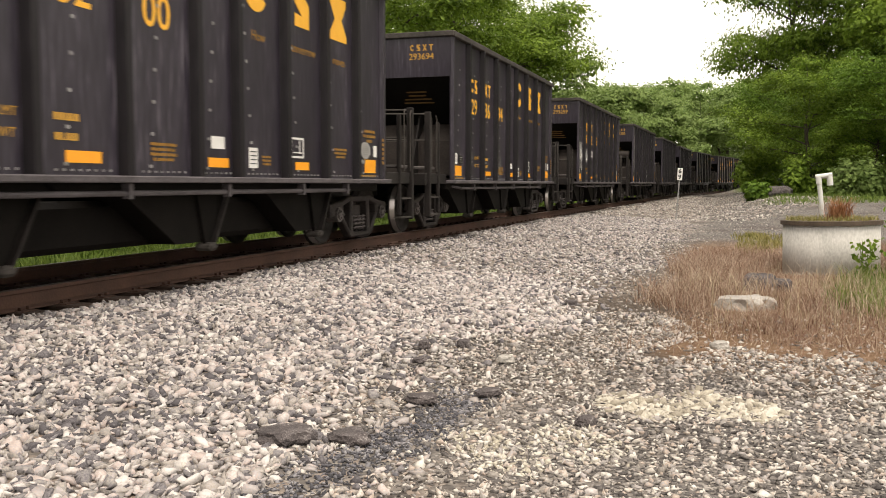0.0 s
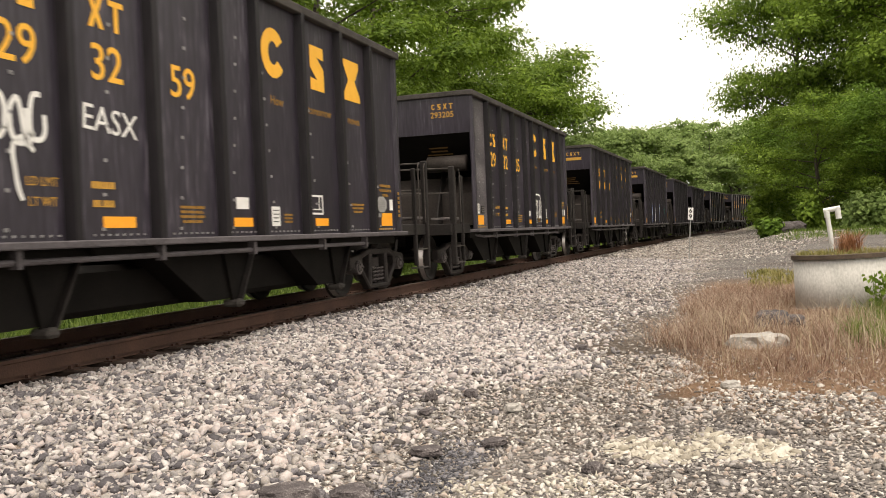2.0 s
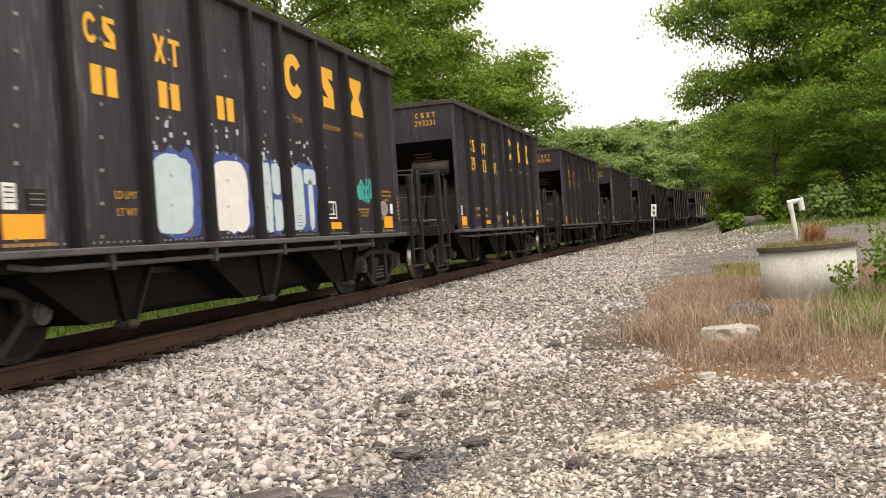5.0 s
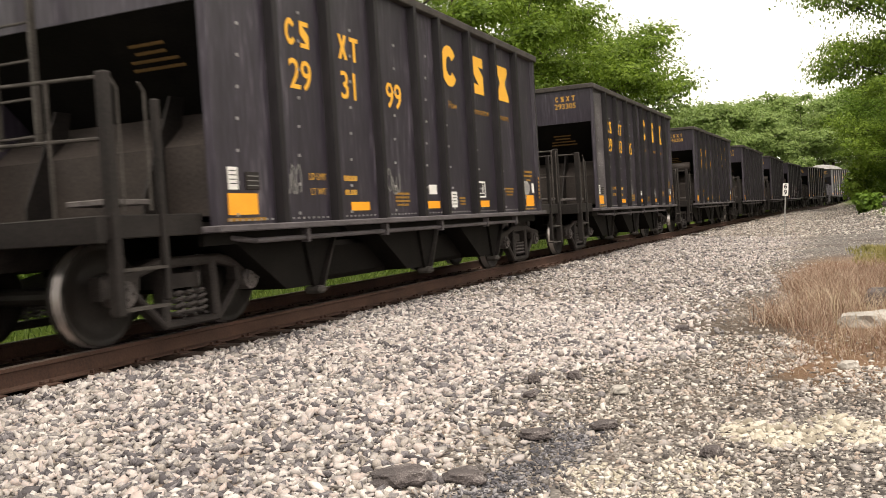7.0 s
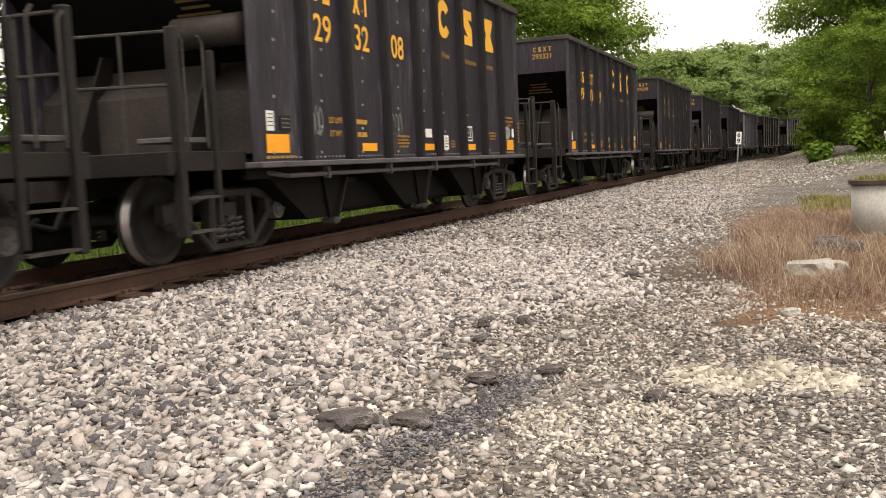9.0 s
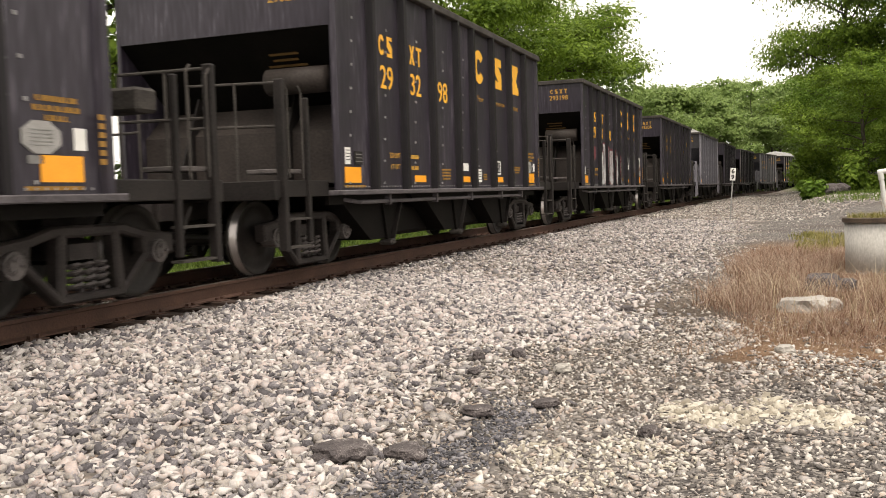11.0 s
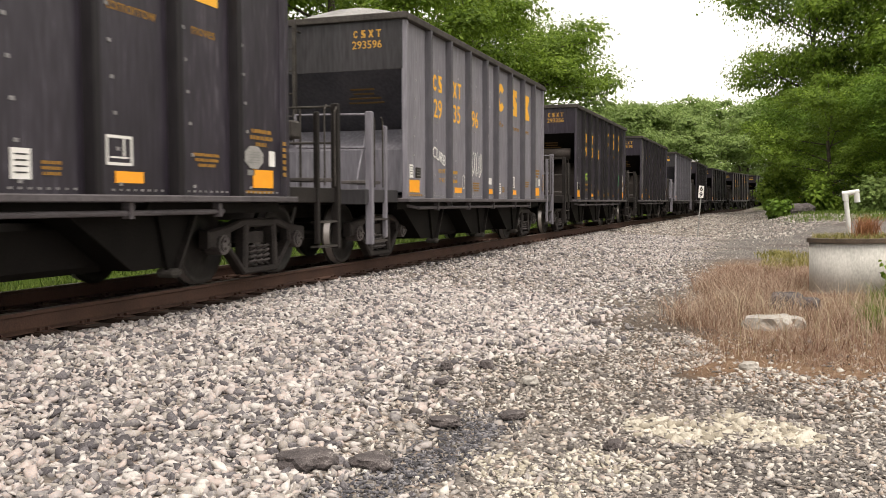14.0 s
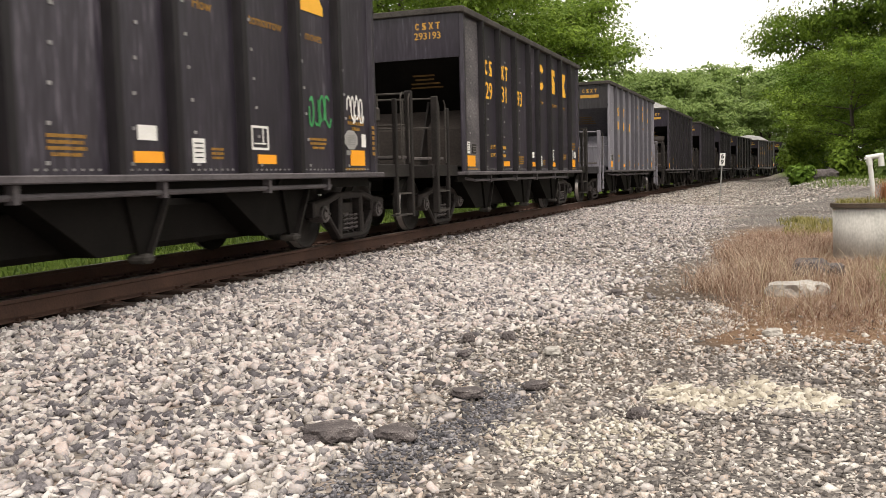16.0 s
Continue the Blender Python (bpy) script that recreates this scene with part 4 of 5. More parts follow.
def common_marks(car):
    mark(car, "ring_mark", 0.90, 3.17)
    mark(car, "stack_mark", 2.08, 3.17)
    mark(car, "hourglass_mark", 3.20, 3.17)
    for y, kd in ((-3.33, "small_ring"), (-3.06, "small_stack"), (-2.25, "small_hourglass"), (-1.98, "small_post_mark")):
        mark(car, kd, y, 2.97)
    words("slogan_word", "How", 0.16, OLDYELLOW, car, on_side(0.95, 2.60))
    words("slogan_word", "tomorrow", 0.16, OLDYELLOW, car, on_side(2.12, 2.60))
    words("slogan_word", "moves", 0.16, OLDYELLOW, car, on_side(3.22, 2.60))
    for y, w, h, z in ((-4.33, 0.46, 0.20, 1.19), (4.36, 0.44, 0.20, 1.19), (-2.05, 0.44, 0.10, 1.15), (0.06, 0.40, 0.10, 1.15), (2.05, 0.38, 0.10, 1.15)):
        rect(car, "reflector", y, z, w, h, ORANGE, "orange reflective strip")
    rect(car, "stencil_line", -4.28, 1.045, 0.60, 0.03, OLDYELLOW)
    rect(car, "stencil_line", 4.28, 1.045, 0.60, 0.03, OLDYELLOW)
    rect(car, "data_label", -4.47, 1.43, 0.15, 0.21, WHITE, "small white data label")
    rect(car, "data_label", 4.56, 1.42, 0.13, 0.17, WHITE, "small white data label")
    rect(car, "data_label", 0.05, 1.36, 0.26, 0.13, WHITE, "small white data label")
    rect(car, "data_label", 0.80, 1.22, 0.20, 0.23, WHITE, "small white data label")
    for k in range(4):
        rect(car, "text_bar", 0.80, 1.29 - k * 0.045, 0.13, 0.012, BLACKP, x=XS + 0.003)
        rect(car, "text_bar", -4.47, 1.50 - k * 0.04, 0.10, 0.010, BLACKP, x=XS + 0.003)
    # identity plates
    o = part("plate", box(B(), -0.11, 0.11, -0.085, 0.085, 0, 0.012, 0.004), WHEELM, car, "small dark routing board")
    o.matrix_basis = on_side(-4.17, 1.41)
    for k in range(3):
        rect(car, "text_bar", -4.17, 1.455 - k * 0.045, 0.17, 0.010, PLATE, x=XS + 0.013)
    oc = [(0.19 * math.cos(a) * 1.1, 0.125 * math.sin(a) * 1.05) for a in [math.pi / 8 + k * math.pi / 4 for k in range(8)]]
    part("octagon_plate", flat_bm([oc], 0.008), PALEPLATE, car, "grey eight-sided plate").matrix_basis = on_side(4.16, 1.42)
    for k in range(5):
        rect(car, "text_bar", 4.16, 1.475 - k * 0.028, 0.22, 0.008, SIGNPOST, x=XS + 0.009)
    rect(car, "plate", 4.10, 1.255, 0.15, 0.06, PLATE)
    # white open box on the panel of the second big mark
    for y, z, w, h in ((1.92, 1.49, 0.34, 0.025), (1.92, 1.26, 0.34, 0.025), (1.76, 1.375, 0.025, 0.23), (2.08, 1.375, 0.025, 0.23), (1.98, 1.39, 0.02, 0.17), (1.92, 1.315, 0.24, 0.015)):
        rect(car, "box_line", y, z, w, h, WHITE)
    words("stencil_word", "LD LMT", 0.105, ENDYELLOW, car, on_side(-2.97, 1.47))
    words("stencil_word", "LT WT", 0.105, ENDYELLOW, car, on_side(-2.97, 1.31))
    bars(car, -2.25, 1.47, (0.30,), ENDYELLOW, 0.06)
    bars(car, -2.25, 1.31, (0.28,), ENDYELLOW, 0.06)
    bars(car, -0.92, 1.30, (0.42, 0.40, 0.42, 0.34), OLDYELLOW, 0.028)
    bars(car, 1.12, 1.24, (0.22, 0.22, 0.2), OLDYELLOW, 0.025)
    bars(car, 3.25, 1.40, (0.46, 0.40, 0.30), OLDYELLOW, 0.03)
    bars(car, 4.34, 1.71, (0.44, 0.50, 0.26), OLDYELLOW, 0.042)
    for k in range(6):
        rect(car, "text_bar", 4.74, 1.25 + k * 0.07, 0.07, 0.045, OLDYELLOW, x=XS + 0.062)


for c in (black_car, grey_car):
    common_marks(c)
cars = {}
for i in range(FIRST, LAST + 1):
    m = track_pose(place_of(i))
    if i in GREYS:
        cars[i] = grey_car if i == GREYS[0] else copy_thing(grey_car, m)
    else:
        cars[i] = black_car if i == FIRST else copy_thing(black_car, m)
    cars[i].matrix_basis = m

# which end of the car leads: tank cars lead with the air tank, the others with the ladder
TANK_FIRST = (0, 3, 5, 6, 9, 11, 12, 15, 18, 20, 23)
for i, car in cars.items():
    for o in list(car.children):
        if o.name.startswith("end_ladder" if i in TANK_FIRST else "air_reservoir"):
            bpy.data.objects.remove(o)

NUMBERS = {0: "293200", 1: "293694", 2: "293259", 3: "293205", 6: "293331", 7: "293199", 8: "293305", 9: "293208", 10: "293321", 11: "293298", 12: "293198", 13: "293306", 14: "293596", 15: "293356", 16: "293193"}


def on_end(x, z, y=-4.814):
    return pose(x, y, z, 90, 0, 0)


for i, car in cars.items():
    n = NUMBERS.get(i)
    if n:
        for k, y in enumerate((-3.18, -2.13, -0.99)):
            words("number", n[2 * k:2 * k + 2], 0.45, YELLOW, car, on_side(y, 2.52), bold=0.003)
        words("number", n, 0.172, ENDYELLOW, car, on_end(0.98, 3.40), bold=0.001)
    else:
        for k, y in enumerate((-3.18, -2.13, -0.99)):
            for d in (-0.11, 0.11):
                rect(car, "number_bar", y + d, 2.51, 0.15, 0.27, YELLOW)
        o = part("number_bar", patch_bm(0.60, 0.10), ENDYELLOW, car)
        o.matrix_basis = on_end(0.98, 3.40)
    for k, w in enumerate((0.42, 0.36, 0.56, 0.62)):
        key = ("slope_bar", w)
        if key not in MESH:
            MESH[key] = part("text_bar", patch_bm(w, 0.03), FAINT, car).data
            o = [q for q in car.children if q.data is MESH[key]][0]
        else:
            o = new("text_bar", MESH[key])
            o.parent = car
        o.matrix_basis = pose(0.80, -4.60 + 0.055 * k * 1.05, 2.74 - 0.065 * k, 90 + 38, 0, 0)
    for k, kd in enumerate(("small_ring", "small_stack", "small_hourglass", "small_post_mark")):
        o = mark(car, kd, 0, 0, ENDYELLOW)
        o.name = "end_mark"
        o.matrix_basis = on_end(0.79 + k * 0.13, 3.575) @ Matrix.Diagonal((0.42, 0.42, 1, 1))


def stroke_bm(pts, width, t=0.003):
    """A sprayed line: a ribbon through the points."""
    bm = B()
    P = [Vector((x, y, 0)) for x, y in pts]
    fine = []
    for k in range(len(P) - 1):
        p0, p1, p2, p3 = P[max(k - 1, 0)], P[k], P[k + 1], P[min(k + 2, len(P) - 1)]
        for q in range(5):
            u = q / 5
            fine.append(0.5 * ((2 * p1) + (p2 - p0) * u + (2 * p0 - 5 * p1 + 4 * p2 - p3) * u * u + (3 * p1 - p0 - 3 * p2 + p3) * u ** 3))
    fine.append(P[-1])
    prev = None
    for k, p in enumerate(fine):
        d = fine[min(k + 1, len(fine) - 1)] - fine[max(k - 1, 0)]
        nrm = Vector((-d.y, d.x, 0)).normalized() * width / 2 if d.length else Vector((0, width / 2, 0))
        row = (bm.verts.new(p + nrm + Vector((0, 0, t))), bm.verts.new(p - nrm + Vector((0, 0, t))))
        if prev:
            bm.faces.new((prev[0], prev[1], row[1], row[0]))
        prev = row
    bmesh.ops.recalc_face_normals(bm, faces=bm.faces)
    return bm


def scrawl(car, y, z, w, h, loops, material, seed, width=0.022, label="sprayed scrawl"):
    """Sprayed writing that cannot be read: looping strokes."""
    r = random.Random(seed)
    for k in range(loops):
        x0 = -w / 2 + w * (k + 0.5) / loops
        cw = w / loops * 0.8
        pts = []
        a = r.uniform(0, 6.28)
        turn = r.choice((-1, 1)) * r.uniform(3.2, 6.6)
        for q in range(8):
            u = q / 7
            pts.append((x0 + cw * 0.5 * math.cos(a + turn * u) + r.uniform(-0.06, 0.06) * cw, h * 0.5 * math.sin(a + turn * u) * (1 - 0.35 * u) + r.uniform(-0.04, 0.04) * h))
        if k % 2:
            pts += [(x0 + cw * 0.5, -h * 0.45), (x0 + cw * 0.9, -h * 0.2)]
        part("graffiti", stroke_bm(pts, width), material, car, label).matrix_basis = on_side(y, z, XS + 0.002)


def blob(car, y0, y1, z0, z1, material, seed, name="graffiti", x=XS + 0.001, label="", wob=0.06):
    r = random.Random(seed)
    pts = []
    for k in range(28):
        a = 2 * math.pi * k / 28
        c, s = math.cos(a), math.sin(a)
        f = 1 / max(abs(c), abs(s)) ** 0.75
        f *= 1 + r.uniform(-wob, wob)
        pts.append(((y1 - y0) / 2 * c * f, (z1 - z0) / 2 * s * f))
    o = part(name, flat_bm([pts], 0.002), material, car, label)
    o.matrix_basis = on_side((y0 + y1) / 2, (z0 + z1) / 2, x)
    return o


c = cars[2]
scrawl(c, -4.28, 2.12, 0.62, 0.62, 4, WHITE, 21, 0.04)
scrawl(c, -4.12, 1.68, 0.4, 0.55, 2, WHITE, 22, 0.04)
scrawl(c, -3.2, 1.95, 0.62, 0.45, 3, WHITE, 23, 0.045)
scrawl(c, -3.15, 1.60, 0.3, 0.55, 1, WHITE, 24, 0.04)
words("graffiti", "EASX", 0.32, WHITE, c, on_side(-2.12, 2.02, XS + 0.002) @ pose(0, 0, 0, 0, 0, -4), label="white sprayed letters")
c = cars[3]
scrawl(c, 1.0, 1.50, 0.72, 0.55, 5, WHITE, 31, 0.04)
part("graffiti", stroke_bm([(-0.4, -0.35), (-0.42, 0.2), (-0.2, 0.36), (0.3, 0.34), (0.42, 0.1), (0.36, -0.36)], 0.04), WHITE, c).matrix_basis = on_side(1.0, 1.5, XS + 0.002)
c = cars[5]
for k, (a, b_) in enumerate(((-2.55, -1.66), (-1.42, -0.52), (-0.29, 0.29), (0.52, 1.42))):
    blob(c, a, b_, 1.08, 1.98, BLUE, 50 + k, x=XS + 0.001, wob=0.12)
for k, (a, b_, z0, z1, mm) in enumerate(((-2.55, -1.82, 1.1, 1.9, PALEBLUE), (-1.40, -0.60, 1.1, 1.92, WHITE), (-0.22, 0.02, 1.08, 1.95, PALEBLUE), (0.06, 0.30, 1.1, 1.5, PALEBLUE), (0.05, 0.28, 1.55, 1.95, PALEBLUE), (0.56, 0.98, 1.1, 1.95, PALEBLUE), (1.0, 1.40, 1.72, 1.93, PALEBLUE), (1.12, 1.28, 1.1, 1.8, PALEBLUE))):
    blob(c, a, b_, z0, z1, mm, 60 + k, x=XS + 0.004)
rs = random.Random(8)
for k in range(46):
    y = rs.choice((-1.0, 0.0, 0.95, -2.2)) + rs.uniform(-0.4, 0.4)
    s = rs.uniform(0.025, 0.05)
    rect(c, "paint_spot", y, rs.uniform(1.95, 2.3), round(s, 2), round(s, 2), PALEBLUE)
scrawl(c, 3.30, 1.72, 0.62, 0.34, 5, TEAL, 57, 0.05)
scrawl(c, 3.28, 1.66, 0.5, 0.3, 3, TEAL, 58, 0.045)
c = cars[12]
for k, (a, b_, z0, z1, x) in enumerate(((-2.62, -2.20, 1.04, 2.30, XS), (-2.22, -1.68, 1.04, 2.0, XS), (-2.0, -1.70, 1.5, 2.25, XS), (-1.48, -1.0, 1.02, 2.24, XS), (-1.02, -0.50, 1.02, 2.08, XS), (-0.31, 0.02, 1.05, 2.12, XS), (0.0, 0.30, 1.03, 1.95, XS), (0.50, 0.86, 1.06, 1.80, XS), (-1.61, -1.47, 1.04, 2.15, XS + 0.088), (-0.47, -0.33, 1.04, 2.1, XS + 0.088), (0.33, 0.47, 1.04, 1.9, XS + 0.088))):
    blob(c, a - 0.03, b_ + 0.03, z0, z1 + 0.05, WINE, 70 + k, x=x, wob=0.05)
    blob(c, a, b_, z0 + 0.01, z1, SILVER, 80 + k, x=x + 0.003, wob=0.05, label="large silver spray-painted letters, worn")
for pts in ([(-2.5, 2.1), (-2.45, 1.5), (-2.5, 1.1)], [(-2.0, 2.15), (-1.95, 1.75), (-2.1, 1.5), (-1.95, 1.15)], [(-1.4, 1.9), (-1.15, 2.1), (-0.9, 1.85), (-0.95, 1.3)], [(-0.7, 2.1), (-0.75, 1.7), (-0.6, 1.2)], [(0.0, 2.0), (0.1, 1.6), (0.0, 1.1)]):
    part("graffiti", stroke_bm([(a, b_ - 1.5) for a, b_ in pts], 0.03), WINE, c).matrix_basis = on_side(0, 1.5, XS + 0.006)
blob(c, -3.7, -3.05, 1.75, 2.15, WINE, 95)
scrawl(c, 2.05, 1.76, 0.55, 0.5, 3, WHITE, 97, 0.06)
scrawl(c, 4.22, 1.80, 0.62, 0.40, 5, WHITE, 98, 0.045)
scrawl(c, 3.2, 1.86, 0.5, 0.6, 4, PLATE, 99, 0.03, "faded grey scrawl")
c = cars[14]
words("graffiti", "CURB", 0.27, WHITE, c, on_side(-3.12, 1.72, XS + 0.002) @ pose(0, 0, 0, 0, 0, -14), label="white sprayed word")
scrawl(c, -0.98, 1.66, 0.9, 0.5, 7, WHITE, 102, 0.022)
scrawl(c, -1.75, 1.3, 0.16, 0.3, 1, WHITE, 103, 0.02)
c = cars[15]
words("graffiti", "ZFG", 0.32, LIME, c, on_side(-3.14, 1.70, XS + 0.002) @ pose(0, 0, 0, 0, 0, 6), label="lime green sprayed letters")
scrawl(c, 3.3, 1.75, 0.55, 0.42, 4, GREEN, 112, 0.035)
scrawl(c, 4.3, 1.82, 0.5, 0.36, 4, WHITE, 113, 0.03)
for i in (7, 3, 8, 13, 9, 1):
    scrawl(cars[i], -3.45, 1.45, 0.3, 0.35, 3, PLATE, 120 + i, 0.02, "faded grey scrawl")
    scrawl(cars[i], -1.15, 1.45, 0.36, 0.34, 3, PLATE, 140 + i, 0.02, "faded grey scrawl")

# chalky, weather-bleached first panels
for i in (3, 8, 16):
    rect(cars[i], "worn_panel", -4.255, 2.36, 0.83, 2.72, CHALKY, "bleached chalky paint", x=HW + 0.0005)

# the pale load heaped over a few rims
for i in (14, 18, 22):
    bm = B()
    g = []
    for y in np.linspace(-4.7, 4.7, 30):
        g.append([bm.verts.new((x, y, ZT - 0.30 + 0.90 * (1 - abs(x / 1.6) ** 2.2) * (1 - (abs(y) / 4.8) ** 5) + 0.06 * noise.noise((x * 3, y * 3, i)))) for x in np.linspace(-1.54, 1.54, 10)])
    for a, b_ in zip(g, g[1:]):
        for k in range(9):
            bm.faces.new((a[k], a[k + 1], b_[k + 1], b_[k]))
    part("load", bm, COAL, cars[i], "heaped pale crushed stone load")

# ---- loose stone, rocks, grass ----
def shell(seed):
    """A small broken stone: a cut polyhedron with sharp edges."""
    bm = B()
    r = random.Random(seed)
    for k in range(10):
        d = Vector((r.gauss(0, 1), r.gauss(0, 1), r.gauss(0, 1)))
        v = bm.verts.new(d / max(abs(q) for q in d) ** 0.6 / d.length ** 0.4 * r.uniform(0.46, 0.60))
    hull = bmesh.ops.convex_hull(bm, input=bm.verts[:])
    bmesh.ops.delete(bm, geom=[q for q in set(hull["geom_interior"] + hull["geom_unused"]) if isinstance(q, bmesh.types.BMVert)], context="VERTS")
    bmesh.ops.triangulate(bm, faces=bm.faces[:])
    bmesh.ops.recalc_face_normals(bm, faces=bm.faces)
    bm.verts.ensure_lookup_table()
    bm.verts.index_update()
    v = np.array([tuple(q.co) for q in bm.verts])
    f = np.array([[q.index for q in p.verts] for p in bm.faces])
    bm.free()
    return v, f




def chip(seed):
    """A flat chip of stone with eight faces."""
    r = random.Random(seed)
    v = np.array([(0.5, 0, 0), (0, 0.5, 0), (-0.5, 0, 0), (0, -0.5, 0), (0.1, 0.05, 0.42), (0, 0, -0.42)]) * np.array([[r.uniform(0.7, 1.2)] for _ in range(6)])
    f = np.array([(0, 1, 4), (1, 2, 4), (2, 3, 4), (3, 0, 4), (1, 0, 5), (2, 1, 5), (3, 2, 5), (0, 3, 5)])
    return v, f


SHELLS = [shell(k) for k in range(14)]
CHIPS = [chip(k) for k in range(8)]


def strew(name, pts, sizes, material, seed, label, sink=0.25, shapes=None):
    shapes = shapes or SHELLS
    rg = np.random.default_rng(seed)
    V, F, base = [], [], 0
    kind = rg.integers(0, len(shapes), len(pts))
    for k, (v, f) in enumerate(shapes):
        p, s = pts[kind == k], sizes[kind == k]
        n = len(p)
        if not n:
            continue
        q = rg.normal(size=(n, 4))
        q[:, 1:3] *= 0.30
        q /= np.linalg.norm(q, axis=1)[:, None]
        w, x, y, z = q.T
        R = np.stack([1 - 2 * (y * y + z * z), 2 * (x * y - z * w), 2 * (x * z + y * w), 2 * (x * y + z * w), 1 - 2 * (x * x + z * z), 2 * (y * z - x * w), 2 * (x * z - y * w), 2 * (y * z + x * w), 1 - 2 * (x * x + y * y)], 1).reshape(n, 3, 3)
        sc = s[:, None] * rg.uniform([1.0, 0.7, 0.40], [1.6, 1.15, 0.75], (n, 3))
        vv = np.einsum("nij,nkj->nki", R, v[None] * sc[:, None, :]) + p[:, None, :]
        vv[:, :, 2] += (s * (0.5 - sink) * 0.5)[:, None]
        V.append(vv.reshape(-1, 3))
        F.append((f[None] + (base + np.arange(n) * len(v))[:, None, None]).reshape(-1, 3))
        base += n * len(v)
    V, F = np.concatenate(V), np.concatenate(F)
    me = bpy.data.meshes.new(name)
    me.vertices.add(len(V))
    me.vertices.foreach_set("co", V.ravel())
    me.loops.add(len(F) * 3)
    me.loops.foreach_set("vertex_index", F.ravel().astype(np.int32))
    me.polygons.add(len(F))
    me.polygons.foreach_set("loop_start", np.arange(0, len(F) * 3, 3, dtype=np.int32))
    me.update()
    me.materials.append(material)
    return tagged(new(name, me), label, "gravel", kind="stuff")


def gz(x, y):
    lat = x - (LAT + drift(y))
    return np.interp(lat, [-40, -9, -4.5, -2.6, -1.9, 0.8, 1.35, 1.9, 5.6, 17], [0.4, -0.5, -0.75, -0.45, -0.27, -0.25, -0.205, -0.275, -0.53, -0.56]) + np.clip((x - 0.5) / 3.0, 0, 1) * np.clip((y - 34) / 16, 0, 1) * 0.6


def scatter(n, x0, x1, y0, y1, seed, keep=None):
    rg = np.random.default_rng(seed)
    x, y = rg.uniform(x0, x1, n), rg.uniform(y0, y1, n)
    ok = np.ones(n, bool)
    ok &= x > -0.93 * y - 1.4
    ok &= x - (LAT + drift(y)) > 0.98 + 0.16 * rg.random(n)
    if keep is not None:
        ok &= keep(x, y, rg)
    x, y = x[ok], y[ok]
    nz = np.array([0.02 * noise.noise((a * 0.8, b * 0.8, 0)) + 0.05 * noise.noise((a * 0.2, b * 0.2, 3)) for a, b in zip(x, y)])
    return np.stack([x, y, gz(x, y) + nz], 1)


def edge(y):
    """The line where the clean ballast gives way to the worn yard."""
    return -1.70 + 0.25 * np.sin(y * 0.9) + 0.18 * np.sin(y * 2.3 + 1) - 0.55 * np.exp(-((y - 6.2) / 1.5) ** 2)


def size_of(p, a, b, seed):
    return np.random.default_rng(seed).uniform(a, b, len(p)) * (0.6 + 0.75 * np.random.default_rng(seed + 1).random(len(p)) ** 2)


# the cream-coloured patch keeps most of the other gravel out
patch = lambda x, y, rg: (((x + 0.03) / 0.60) ** 2 + ((y - 5.52) / 0.36) ** 2 + 0.35 * np.sin(x * 9 + y * 5) > 0.75) | (rg.random(len(x)) < 0.12)
streak = lambda y: -1.58 + 0.12 * np.sin(y * 1.6)
grassy = lambda x, y: (x > -0.35 + 0.25 * np.sin(y * 1.7)) & (y > 7.35 - 0.4 * np.clip(x, 0, 2.5) + 0.35 * np.sin(x * 2.3) + 0.15 * np.sin(x * 7))
soft_edge = lambda x, y, rg: (x < edge(y) + rg.normal(0, 0.38, len(x))) & ((np.abs(x - streak(y)) > 0.08 + 0.12 * rg.random(len(x))) | (y > 5.3))
p = scatter(44000, -5.6, -1.0, 2.6, 12, 1, soft_edge)
strew("ballast", p, size_of(p, 0.038, 0.068, 2), STONE, 3, "pale crushed limestone ballast, clean and angular")
p = scatter(26000, -5.6, 0.5, 12, 34, 4, lambda x, y, rg: (x < edge(y) + 0.7 + rg.normal(0, 0.3, len(x))) & (x < 0.2))
strew("ballast", p, size_of(p, 0.05, 0.085, 5), STONE, 6, "pale crushed limestone ballast, clean and angular", 0.25, CHIPS)
p = scatter(34000, -2.6, 3.2, 2.6, 9.5, 7, lambda x, y, rg: (x > edge(y) - 0.2 + rg.normal(0, 0.5, len(x))) & ((np.abs(x - streak(y)) > 0.08 + 0.12 * rg.random(len(x))) | (y > 5.3)) & (~grassy(x, y) | (rg.random(len(x)) < 0.12)) & patch(x, y, rg))
strew("yard_gravel", p, size_of(p, 0.026, 0.060, 8), YARD, 9, "worn grey and brown gravel of mixed sizes", 0.4, CHIPS)
p = scatter(20000, -1.6, 6.5, 9.5, 36, 10, lambda x, y, rg: (x > edge(y) + 0.3) & (x < 0.6 + 0.25 * y * (y > 17)) & (~grassy(x, y) | (rg.random(len(x)) < 0.08)))
strew("yard_gravel", p, size_of(p, 0.03, 0.06, 11), YARD, 12, "worn grey and brown gravel of mixed sizes", 0.4, CHIPS)
p = scatter(34000, -5.5, 9, 34, 92, 22, lambda x, y, rg: (x < 0.35 * (y - 30)) & (x < 4.2 + 6 * (y < 56)))
strew("far_gravel", p, size_of(p, 0.06, 0.12, 23), YARD, 24, "grey gravel of the yard further off", 0.4, CHIPS)
p = scatter(5200, -0.95, 0.75, 4.9, 6.3, 13, lambda x, y, rg: ((x + 0.03) / 0.62) ** 2 + ((y - 5.55) / 0.36) ** 2 + 0.5 * np.sin(x * 9 + y * 5) < 0.2 + 1.0 * rg.random(len(x)))
p[:, 2] -= 0.010
